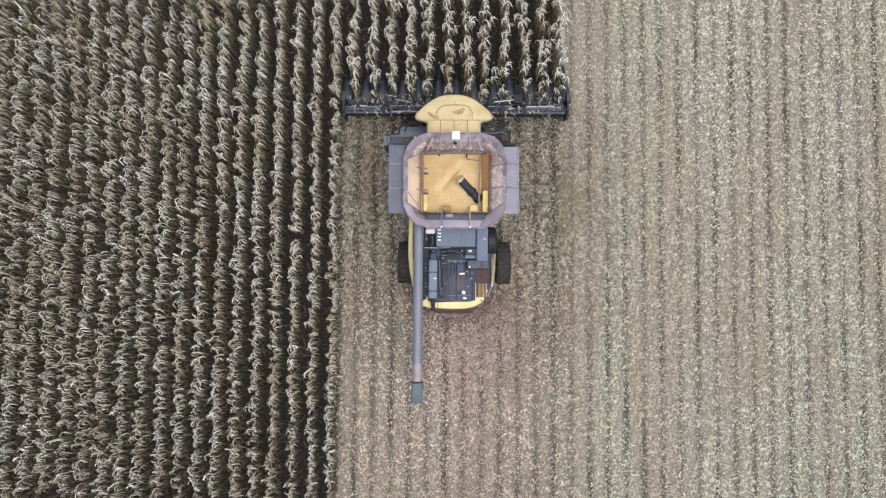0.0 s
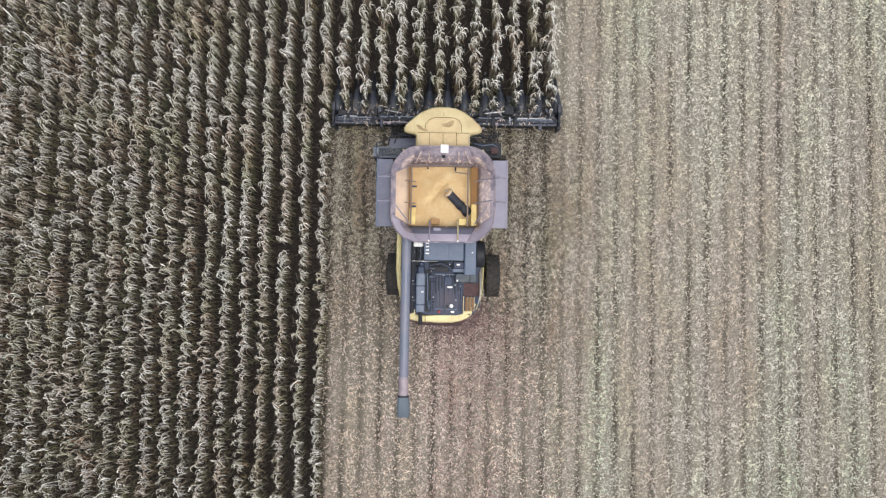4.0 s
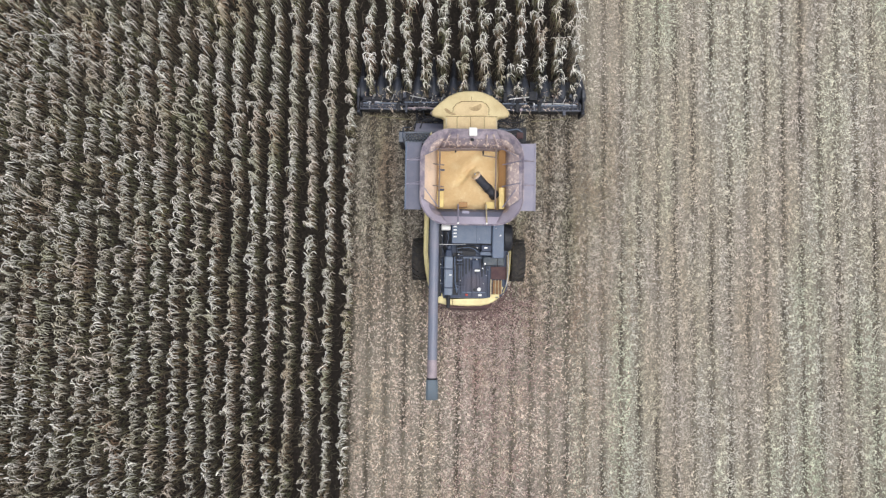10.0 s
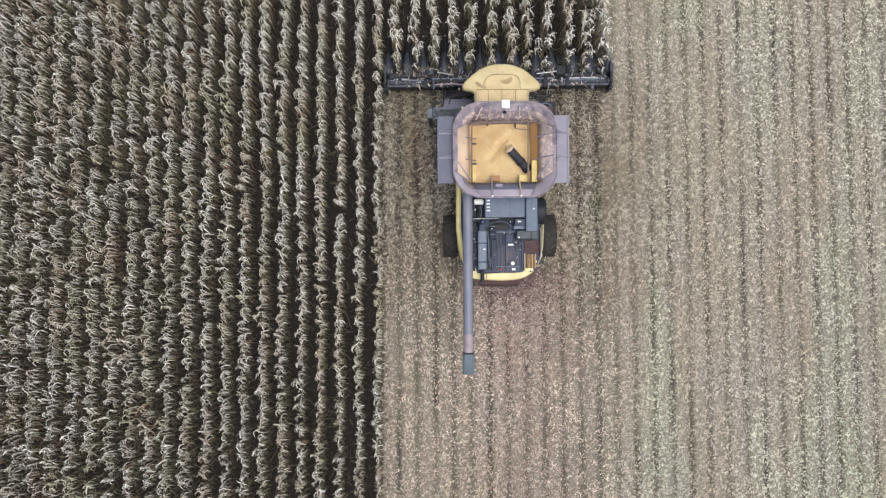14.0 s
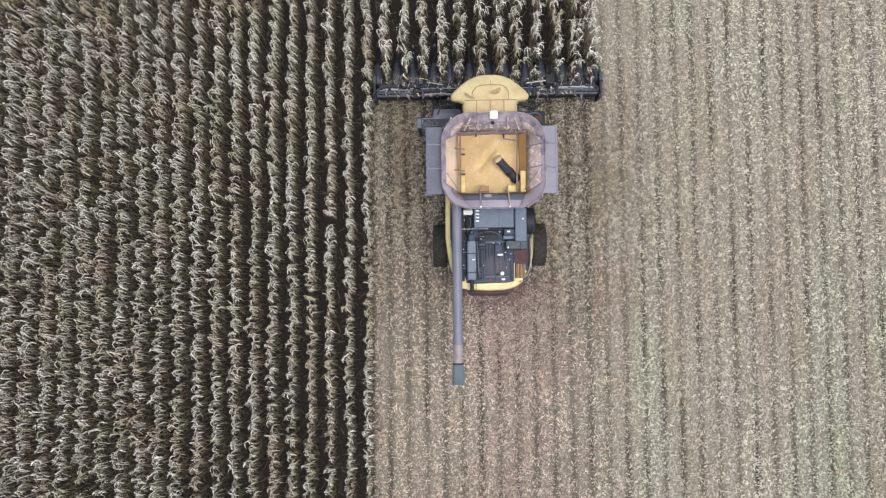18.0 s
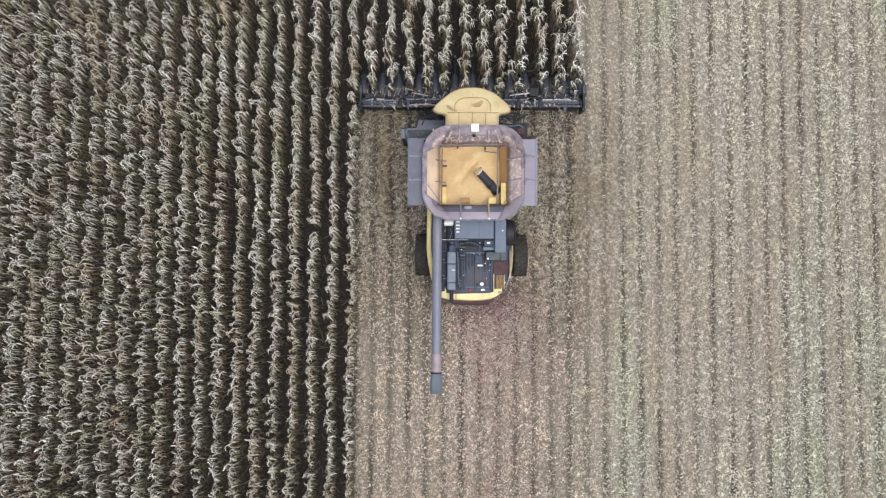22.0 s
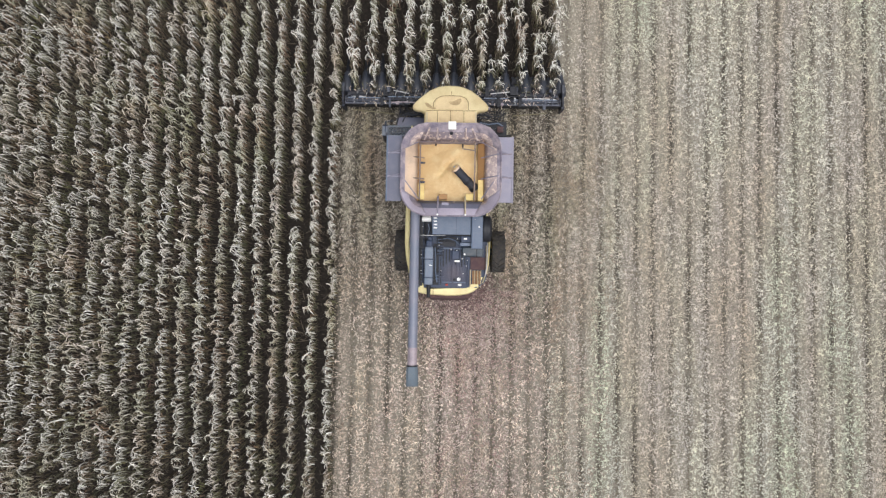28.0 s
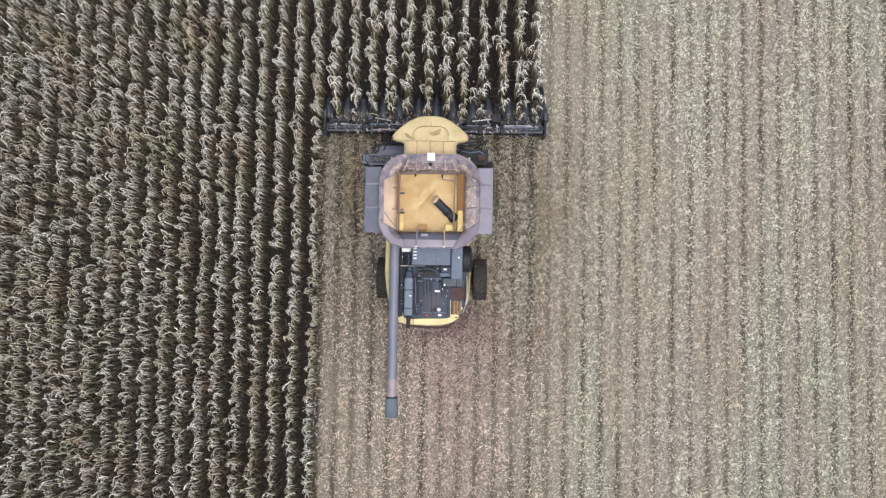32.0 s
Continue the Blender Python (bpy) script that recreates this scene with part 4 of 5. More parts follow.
part("deck_cross_bar", box(-0.30, 0.60, -5.86, -5.82, 2.93, 2.97, 0.01), M_SLATE, deck)

# unloading auger folded back along the side
auger = smooth(part("unloading_auger", tube([(-1.36, -2.9, 3.55), (-1.36, -3.1, 3.55), (-1.365, -5.5, 3.56), (-1.37, -9.04, 3.58)], 0.178, 20), M_TUBE, combine, "long grey unloading tube folded back"))
part("collar", tube([(-1.37, -8.96, 3.58), (-1.37, -9.02, 3.58)], 0.205, 20), M_BLACK, auger)
# the pinkish highlight near the tube's end is put in this sleeve's colour
smooth(part("highlight_sleeve", tube([(-1.369, -8.3, 3.578), (-1.37, -8.96, 3.58)], 0.183, 20), M_PALE, auger, "pale pinkish sleeve carrying the tube's painted highlight"))
bm = bmesh.new()
secs = []
for y, hw, z0, z1 in ((-9.02, 0.2, 3.4, 3.77), (-9.3, 0.215, 3.3, 3.76), (-9.76, 0.22, 3.05, 3.66)):
    secs.append([Vector((-1.37 + p.x, y, p.y)) for p in [Vector((-hw, z0, 0)), Vector((hw, z0, 0)), Vector((hw, z1 - 0.07, 0)), Vector((hw - 0.08, z1, 0)), Vector((-hw + 0.08, z1, 0)), Vector((-hw, z1 - 0.07, 0))]])
loft(secs, bm, top=False)
bmesh.ops.recalc_face_normals(bm, faces=bm.faces)
spout = smooth(part("spout_boot", bm, M_BOOT, auger, "blue-grey rubber spout boot"))
spout.modifiers.new("thick", "SOLIDIFY").thickness = 0.02
smooth(part("auger_elbow", tube([(-1.36, -3.0, 2.6), (-1.36, -3.0, 3.2), (-1.36, -2.95, 3.5)], 0.2, 16), M_DARK, auger))

# grain tank
TX0, TX1, TY0, TY1 = -1.28, 1.22, -2.78, -0.54      # the opening
for x in (TX0 - 0.06, TX1):
    part("tank_wall", box(x, x + 0.06, TY0, TY1, 2.6, 3.76, 0.01), M_TANKWALL, combine, "dusty orange tank wall")
part("tank_wall", box(TX0 - 0.06, TX1 + 0.06, TY1, TY1 + 0.06, 2.6, 3.76, 0.01), M_FABRIC, combine, "purple-grey front tank wall")
part("side_sheet", loft([[Vector((0.98, -1.95, 3.50)), Vector((1.21, -1.95, 3.72)), Vector((1.21, -1.95, 3.40))], [Vector((0.98, -0.56, 3.52)), Vector((1.21, -0.56, 3.74)), Vector((1.21, -0.56, 3.40))]]), M_TANKWALL, combine, "slanting orange-brown sheet in the tank")
part("tank_wall", box(TX0 - 0.06, TX1 + 0.06, TY0 - 0.06, TY0, 2.6, 3.76, 0.01), M_DECK, combine, "dark rear tank wall")
for x0, x1, m, lab in ((-1.56, -1.5, M_YELLOW, "yellow tank side"), (1.38, 1.44, M_YELLOW, "yellow tank side")):
    part("tank_side", box(x0, x1, -3.1, 0.06, 2.3, 3.74, 0.02), m, combine, lab)
part("tank_front", box(-1.5, 1.38, 0.02, 0.07, 2.3, 3.72, 0.015), M_DARK, combine)
part("side_panel", box(1.40, 1.46, -4.2, -0.6, 1.45, 2.3, 0.02), M_YELLOW, combine, "yellow painted lower side panel")
part("tank_shell", box(-1.5, 1.38, -3.2, 0.1, 2.5, 2.86, 0.03), M_DARK, combine)


def ring_piece(i0, i1, inner, outer, material, name, label, lining=None, share=2):
    """A stretch of the flared tank extension between its inner and outer edges, 2 cm thick."""
    bm = bmesh.new()
    top, under = [], []
    idx = range(i0, i1 + 1)
    n = len(inner)
    rows = []
    for f in (0, 0.25, 0.5, 0.75, 0.94, 1.0):
        row = []
        for i in idx:
            p = inner[i % n].lerp(outer[i % n], f)
            p.z += 0.07 * math.sin(math.pi * f) - (0.05 if f == 1.0 else 0)
            row.append(bm.verts.new(p))
        rows.append(row)
    for j, (u, v) in enumerate(zip(rows, rows[1:])):
        for k in range(len(u) - 1):
            bm.faces.new((u[k], u[k + 1], v[k + 1], v[k])).material_index = 1 if lining and j < share else 0
    bmesh.ops.recalc_face_normals(bm, faces=bm.faces)
    ob = smooth(part(name, bm, material, combine, label), 60)
    if lining:
        ob.data.materials.append(lining)
    s = ob.modifiers.new("thick", "SOLIDIFY")
    s.thickness, s.offset = 0.02, 0
    return ob


N = 8
INNER = rounded(TX0 - 0.02, TX1 + 0.02, TY0 - 0.02, TY1 + 0.02, 0.06, 3.78, N)
OUTER = rounded(-1.87, 1.81, -3.40, 0.02, 1.0, 4.42, N)
S = N + 1
CORNER = "dusty purple-grey corner of the tank extension"
for c in range(4):
    ring_piece(c * S, c * S + N, INNER, OUTER, (M_FABRIC, M_FABRIC, M_PINK, M_PINK)[c], "extension_corner", CORNER, (M_FLAKEPALE, M_FLAKEPALE, M_FABRIC, M_FLAKEPALE)[c], (2, 2, 2, 1)[c])
PANELS = (("front_extension", N, S, M_FABRIC, M_FLAKE, 2), ("left_extension", S + N, 2 * S, M_FABRIC, M_DUSTY, 3), ("rear_extension", 2 * S + N, 3 * S, M_PINK, M_DARKLID, 2), ("right_extension", 3 * S + N, 4 * S, M_FABRIC, M_FLAKEPALE, 3))
EXT = {nm: ring_piece(a, b, INNER, OUTER, m, nm, "flared tank extension panel coated in dust", lin, sh) for nm, a, b, m, lin, sh in PANELS}
# rim bead round the outer edge
smooth(part("rim_bead", tube([*(OUTER), OUTER[0]], 0.028, 8), M_FABRIC, combine))


def stay(a, b, r, material, name="stay", owner=None):
    return part(name, tube([a, b], r, 8), material, owner or combine)


for x in (-0.55, 0.5):
    stay((x, -0.47, 3.90), (x, -0.16, 4.36), 0.03, M_FLAKEPALE, owner=EXT["front_extension"])
for x, s in ((-1.05, -1), (0.95, 1)):
    stay((x, -0.5, 3.92), (x - s * 0.22, -0.14, 4.34), 0.03, M_FLAKEPALE, owner=EXT["front_extension"])
for x in (-0.5, 0.52):
    stay((x, -2.62, 3.82), (x, -3.34, 4.45), 0.028, M_LID if x < 0 else M_CREAM, owner=EXT["rear_extension"])
    part("bolt", tube([(x, -3.36, 4.44), (x, -3.36, 4.48)], 0.035, 10), M_WHITE, EXT["rear_extension"])
part("bracket_plate", box(-0.36, -0.1, -3.02, -2.86, 3.95, 4.02, 0.01), M_LID, EXT["rear_extension"])
for y in (-1.15, -1.95):
    stay((-1.62, y, 4.1), (-1.05, y, 3.72), 0.024, M_DUSTPIPE, owner=EXT["left_extension"])
    stay((1.1, y + 0.02, 3.76), (1.72, y + 0.06, 4.44), 0.02, M_LID, owner=EXT["right_extension"])
for sx, ex in ((-1.25, -1.72), (1.12, 1.55)):
    stay((sx, -2.7, 3.84), (ex, -2.1, 4.33), 0.02, M_LID)
    stay((sx, -0.56, 3.84), (ex, -0.9, 4.33), 0.016, M_LID)

# open side lids
for sgn, x0, x1, lab in ((-1, -2.42, -1.86, "open dark slate tank lid"), (1, 1.74, 2.26, "open pale grey tank lid")):
    bm = bmesh.new()
    box(x0, x1, -2.85, -0.40, 4.06, 4.10, 0.015, bm)
    lid = part("tank_lid", bm, M_DARKLID if sgn < 0 else M_LID, combine, lab)
    xo = x0 if sgn < 0 else x1
    part("lid_edge", box(xo - 0.03, xo + 0.03, -2.86, -0.39, 4.02, 4.14, 0.012), M_SLATE if sgn < 0 else M_LID, lid)
    for y in (-1.04, -1.92):
        part("lid_rib", box(x0 + 0.02, x1 - 0.02, y - 0.025, y + 0.025, 4.10, 4.14, 0.01), M_FABRIC if sgn > 0 else M_LID, lid)
        stay((xo - sgn * 0.12, y, 4.15), (xo - sgn * 0.5, y + 0.05, 4.36), 0.014, M_LID, "lid_stay", lid)
    part("hinge", tube([(xo - sgn * 0.5, -2.7, 4.05), (xo - sgn * 0.5, -0.55, 4.05)], 0.03, 8), M_BLACK, lid)

for x in (-0.5, 0.1, 0.52):
    part("wall_bracket", box(x - 0.03, x + 0.03, -2.90, -2.78, 3.70, 3.86, 0.01), M_DUSTPIPE, EXT["rear_extension"], "brown dusty bracket")
# pipes and plates inside the tank
part("tank_pipe", tube([(0.87, -0.5, 3.76), (0.86, -2.74, 3.72)], 0.03, 8), M_DUSTPIPE, combine)
part("tank_pipe", tube([(0.37, -0.78, 3.74), (0.87, -0.85, 3.74)], 0.022, 8), M_DUSTPIPE, combine)
part("tank_pipe", tube([(-1.20, -0.58, 3.80), (-1.21, -2.74, 3.80)], 0.03, 8), M_DUSTPIPE, combine)
part("liner_plate", box(-1.29, -1.04, -2.72, -2.1, 3.50, 3.60, 0.02), M_BRIGHT, combine, "clean yellow liner plate")
part("liner_plate", box(1.0, 1.21, -2.74, -1.94, 3.50, 3.62, 0.02), M_BRIGHT, combine, "clean yellow liner plate")
part("liner_plate", box(0.54, 0.9, -2.72, -2.48, 3.48, 3.58, 0.02), M_BRIGHT, combine)
part("sensor_box", box(-0.48, -0.16, -2.7, -2.5, 3.45, 3.60, 0.02), M_TANKWALL, combine)
part("wall_clip", box(-1.2, -1.02, -1.34, -1.28, 3.55, 3.62, 0.01), M_DECK, combine)
part("wall_clip", box(-1.2, -1.02, -2.08, -2.02, 3.55, 3.62, 0.01), M_DECK, combine)
part("tank_pipe", tube([(-0.62, -0.6, 3.72), (-0.62, -0.68, 3.70)], 0.03, 8), M_BLACK, combine)
part("tank_pipe", tube([(0.4, -0.6, 3.72), (0.4, -0.74, 3.70)], 0.03, 8), M_BLACK, combine)

# filling auger that stands out of the grain
A, B = Vector((0.90, -2.27, 3.42)), Vector((0.09, -1.52, 4.0))
fill = smooth(part("filling_auger", tube([A, A.lerp(B, 0.93)], 0.155, 18, caps=False), M_DARK, combine, "dark steel filling auger"))
part("auger_mouth", tube([A.lerp(B, 0.9), A.lerp(B, 0.96)], 0.17, 18, caps=False), M_DUSTY, fill, "dusty auger mouth")
part("auger_clamp", tube([A.lerp(B, 0.33), A.lerp(B, 0.42)], 0.175, 18), M_BLACK, fill)
part("auger_clamp", tube([A.lerp(B, 0.02), A.lerp(B, 0.13)], 0.19, 18), M_BLACK, fill)
part("auger_shaft", tube([A.lerp(B, 0.5), A.lerp(B, 1.02)], 0.03, 8), M_STEEL, fill)
part("falling_grain", tube([A.lerp(B, 0.86), A.lerp(B, 0.95), A.lerp(B, 0.98)], [0.14, 0.15, 0.08], 18), M_GRAIN, fill, "maize kernels in the auger mouth")

# cab
half = [(1.0, 0.02), (1.0, 0.58), (1.12, 0.65), (1.3, 0.67), (1.43, 0.74), (1.45, 0.86), (1.36, 1.0), (1.1, 1.24), (0.82, 1.46), (0.48, 1.61), (0.2, 1.66)]


def roof_loop(inset, z):
    pts = half + [(-x, y) for x, y in half[::-1]]
    c = Vector((0, 0.8))
    out = []
    for x, y in pts:
        d = c - Vector((x, y))
        d.normalize()
        out.append(Vector((x + d.x * inset - 0.09, y + d.y * inset, z)))
    return out


bm = loft([roof_loop(0.06, 3.42), roof_loop(0.0, 3.48), roof_loop(0.0, 3.60), roof_loop(0.05, 3.68), roof_loop(0.14, 3.715), roof_loop(0.34, 3.74)])
roof = smooth(part("cab_roof", bm, M_ROOF, combine, "dusty yellow cab roof"), 35)
hatch = [(-0.72, 0.70), (-0.70, 0.98), (-0.58, 1.14), (-0.40, 1.22), (0.0, 1.24), (0.36, 1.22), (0.52, 1.14), (0.62, 0.98), (0.62, 0.70)]
part("hatch_seam", tube([(x - 0.03, y, 3.742) for x, y in hatch], 0.011, 6), M_SEAM, roof)
part("roof_seam", box(-1.0, 0.9, 0.655, 0.675, 3.735, 3.746, 0), M_SEAM, roof)
for x, y0, y1 in ((-0.58, 0.1, 0.66), (-0.08, 0.1, 0.66), (0.42, 0.1, 0.66), (-0.06, 1.28, 1.40)):
    part("roof_seam", box(x - 0.009, x + 0.009, y0, y1, 3.735, 3.746, 0), M_SEAM, roof)
for x in (-0.98, 0.88):
    part("roof_rail", box(x - 0.025, x + 0.025, 0.1, 0.6, 3.72, 3.77, 0.012), M_CREAM, roof)
for pts, lab in ((((-0.10, 0.96), (-0.03, 0.90), (0.08, 0.865), (0.20, 0.87), (0.30, 0.92), (0.36, 1.0), (0.375, 1.08), (0.34, 1.13), (0.27, 1.12), (0.20, 1.08), (0.13, 1.055), (0.05, 1.02), (-0.02, 1.01), (-0.08, 1.0)), "brown dirt stain"), (((-1.02, 0.92), (-0.92, 0.80), (-0.74, 0.71), (-0.58, 0.70), (-0.60, 0.76), (-0.76, 0.82), (-0.88, 0.93), (-0.98, 0.97)), "brown dirt stain")):
    part("dirt_stain", loft([[Vector((x - 0.05, y, 3.758)) for x, y in pts], [Vector((x - 0.05, y, 3.762)) for x, y in pts]]), M_STAIN, roof, lab)
part("hatch_panel", loft([[Vector((x * 0.94 - 0.03, y * 0.97 + 0.025, 3.735)) for x, y in hatch[::-1]], [Vector((x * 0.9 - 0.03, y * 0.95 + 0.04, 3.757)) for x, y in hatch[::-1]]]), M_ROOFDUST, roof, "dustier roof hatch")
for x0, x1 in ((-0.93, -0.60), (-0.56, -0.10), (-0.06, 0.40), (0.44, 0.84)):
    part("neck_panel", box(x0, x1, 0.1, 0.645, 3.72, 3.752, 0.01), M_ROOFDUST, roof, "tan dusty roof panel")
bm = loft([rounded(-0.95, 0.85, 0.15, 1.35, 0.12, 1.9), rounded(-1.0, 0.9, 0.15, 1.52, 0.12, 2.6), rounded(-0.95, 0.85, 0.15, 1.42, 0.12, 3.44)])
smooth(part("cab", bm, M_GLASS, combine, "dark glazed cab"))
for x in (-0.97, 0.87):
    for y in (0.2, 1.42):
        part("cab_post", tube([(x, y, 2.0), (x * 0.99, y - 0.02, 3.46)], 0.04, 8), M_BLACK, combine)
receiver = part("receiver_box", box(-0.15, 0.14, -0.22, 0.08, 4.38, 4.50, 0.03), M_WHITE, combine, "white receiver box")
part("post", box(-0.08, 0.0, -0.02, 0.06, 3.74, 4.38, 0.01), M_BLACK, receiver)
part("sensor_head", tube([(-0.03, -0.28, 4.3), (-0.03, -0.36, 4.26)], 0.06, 12), M_BLACK, receiver)

# access platform with open grating beside the cab
px0, px1, py0, py1 = -2.70, -1.2, 0.06, 0.50
bm = bmesh.new()
for a, b in (((px0, py0), (px0 + 0.05, py1)), ((px1 - 0.05, py0), (px1, py1)), ((px0, py0), (px1, py0 + 0.05)), ((px0, py1 - 0.05), (px1, py1))):
    box(a[0], b[0], a[1], b[1], 1.86, 1.94, 0.008, bm)
plat = part("platform", bm, M_GRATE, combine, "blue-grey grating platform")
for sgn in (1, -1):
    for i in range(-6, 16):
        xa = px0 + 0.13 * i
        ya, yb = py0, py1
        xb = xa + sgn * 0.44
        t0, t1 = 0.0, 1.0
        lo, hi = sorted(((px0 - xa) / (xb - xa), (px1 - xa) / (xb - xa)))
        t0, t1 = max(t0, lo), min(t1, hi)
        if t1 - t0 > 0.08:
            p = Vector((xa, ya, 1.92)).lerp(Vector((xb, yb, 1.92)), t0)
            q = Vector((xa, ya, 1.92)).lerp(Vector((xb, yb, 1.92)), t1)
            part("grating_bar", tube([p, q], 0.017, 4), M_GRATE, plat)
for y in (0.08, 0.48):
    part("platform_post", tube([(px0 + 0.03, y, 1.9), (px0 + 0.03, y, 2.7)], 0.018, 8), M_DECK, plat)
part("handrail", tube([(px0 + 0.03, 0.08, 2.7), (px0 + 0.03, 0.48, 2.7), (px0 + 0.34, 0.5, 2.7)], 0.018, 8), M_DECK, plat)
smooth(part("step_plate", loft([rounded(-2.3, -1.12, 0.5, 0.84, 0.12, 1.88), rounded(-2.3, -1.12, 0.5, 0.84, 0.12, 1.93), rounded(-2.26, -1.16, 0.54, 0.80, 0.1, 1.95)]), M_DARKLID, plat, "dark purple-grey step plate"))
smooth(part("hose", tube([(-2.28, 0.55, 2.0), (-2.2, 0.86, 2.06), (-1.75, 0.94, 2.08), (-1.3, 0.90, 2.06), (-1.05, 1.0, 2.0)], 0.03, 8), M_BLACK, plat))
smooth(part("hose", tube([(-2.05, 0.62, 2.0), (-1.9, 0.98, 2.0), (-1.5, 1.06, 2.02), (-1.0, 1.02, 1.95)], 0.026, 8), M_DARK, plat))
lad = part("ladder", box(-2.86, -2.70, 0.05, 0.09, 0.6, 1.95, 0.01), M_DARK, combine, "dark access ladder")
part("ladder_side", box(-2.86, -2.70, 0.48, 0.52, 0.6, 1.95, 0.01), M_DARK, lad)
for z in (0.7, 1.0, 1.3, 1.6, 1.9):
    part("rung", box(-2.88, -2.68, 0.08, 0.5, z - 0.02, z + 0.02, 0.008), M_GRATE, lad)

nook = part("front_plate", box(1.05, 2.2, 0.12, 0.72, 1.80, 1.88, 0.02), M_BLACK, combine, "flat black plate beside the cab")
part("valve_block", box(1.80, 2.06, 0.26, 0.50, 1.88, 2.02, 0.03), M_RUST, nook, "dusty red-brown valve block")
part("valve_cap", tube([(1.93, 0.33, 2.02), (1.93, 0.33, 2.08)], 0.045, 10), M_RUST, nook)
for j, y in enumerate((0.2, 0.34, 0.56)):
    smooth(part("hose", tube([(1.1, y + 0.1, 1.95), (1.45, y, 2.0 + 0.03 * j), (1.85, y + 0.08, 1.96), (2.15, y - 0.06, 1.8)], 0.026, 8), (M_BLACK, M_DARK, M_SLATE)[j], nook))

# feeder housing between cab and header
bm = loft([[Vector((x, 0.2, z)) for x, z in ((-0.75, 1.15), (0.7, 1.15), (0.7, 1.95), (-0.75, 1.95))], [Vector((x, 1.7, z)) for x, z in ((-0.85, 0.45), (0.8, 0.45), (0.8, 1.15), (-0.85, 1.15))]])
part("feeder_house", bm, M_BLACK, combine, "black feeder housing")

# ---- maize header ----
header = tagged(new("maize_header"), "wide black twelve-row maize header hung before the harvester", "maize header")
part("back_sheet", box(-4.55, 4.5, 1.62, 1.68, 0.62, 1.06, 0.02), M_BLACK, header, "black back sheet")
part("top_beam", tube([(-4.6, 1.86, 1.02), (4.55, 1.82, 1.02)], 0.075, 12), M_DARK, header)
part("rear_beam", box(-4.55, 4.5, 1.61, 1.70, 0.97, 1.11, 0.03), M_GUNMETAL, header, "worn grey rear beam")
for x0, x1, y, z, r, m in ((-4.5, -3.2, 1.74, 1.15, 0.03, M_GUNMETAL), (-4.2, -2.2, 1.96, 1.12, 0.022, M_BLACK), (-3.1, -1.2, 1.78, 1.18, 0.035, M_DARK), (-2.6, -1.3, 1.66, 1.2, 0.028, M_PALE),
                           (1.3, 2.6, 1.70, 1.18, 0.03, M_DARK), (2.5, 4.4, 1.76, 1.16, 0.032, M_GUNMETAL), (2.9, 4.3, 1.90, 1.12, 0.02, M_STEEL), (1.4, 3.4, 1.97, 1.12, 0.024, M_BLACK), (-4.3, -3.7, 1.92, 1.1, 0.03, M_STEEL)):
    part("pipe", tube([(x0, y, z), ((x0 + x1) / 2, y + 0.015, z + 0.01), (x1, y - 0.02, z)], r, 8), m, header)
for i in range(26):
    x = rng.uniform(-4.4, 4.3)
    if abs(x + 0.05) > 1.3:
        w, l, y = rng.uniform(0.02, 0.07), rng.uniform(0.06, 0.2), rng.uniform(1.62, 2.25)
        part("bracket", box(x - w, x + w, y - l, y + l, 1.0, 1.12 + rng.uniform(0, 0.1), 0.01), (M_DARK, M_BLACK, M_GUNMETAL, M_BLACK)[i % 4], header)
for a, b in ((-4.45, -3.1), (2.6, 4.35)):
    part("cover_plate", box(a, b, 1.72, 1.82, 1.06, 1.11, 0.015), M_GUNMETAL, header, "worn grey cover plate")
part("trough", box(-4.55, 4.5, 1.66, 2.42, 0.40, 0.5, 0.02), M_BLACK, header)
bm = tube([(-4.5, 2.14, 0.74), (4.45, 2.14, 0.74)], 0.12, 14)
cross = part("cross_auger", bm, M_DARK, header, "dark cross auger")
for sgn in (-1, 1):
    bm = bmesh.new()
    prev = None
    turns, m = 9, 9 * 14
    for i in range(m + 1):
        x = sgn * (4.4 - 3.7 * i / m)
        t = sgn * 2 * math.pi * turns * i / m
        a = bm.verts.new((x, 2.14 + 0.12 * math.cos(t), 0.74 + 0.12 * math.sin(t)))
        b = bm.verts.new((x, 2.14 + 0.25 * math.cos(t), 0.74 + 0.25 * math.sin(t)))
        if prev:
            bm.faces.new((prev[0], prev[1], b, a))
        prev = (a, b)
    fl = part("auger_flight", bm, M_STEEL, cross, "worn steel auger flight")
    fl.modifiers.new("thick", "SOLIDIFY").thickness = 0.012

# snout: a pointed nose between two rows, behind it a rounded hood
def nose(secs):
    loops = [[Vector((hw * math.cos(t), y, z - dz + dz * math.sin(t))) for t in [math.pi * k / 10 for k in range(11)]] for y, hw, z, dz in secs]
    bm = loft(loops, closed=True)
    bmesh.ops.recalc_face_normals(bm, faces=bm.faces)
    return bm


first = smooth(part("snout", nose(((3.08, 0.145, 0.70, 0.38), (3.4, 0.125, 0.56, 0.3), (3.75, 0.10, 0.37, 0.2), (4.06, 0.03, 0.20, 0.08))), M_BLACK, header, "dark pointed row snout"), 50)
hood_me = smooth(part("hood", nose(((2.18, 0.24, 0.84, 0.4), (2.25, 0.30, 0.92, 0.5), (2.45, 0.295, 0.95, 0.5), (2.7, 0.245, 0.91, 0.46), (2.92, 0.185, 0.84, 0.42), (3.08, 0.165, 0.80, 0.4), (3.11, 0.135, 0.76, 0.36))), M_HOOD, first, "rounded dark hood"), 50).data
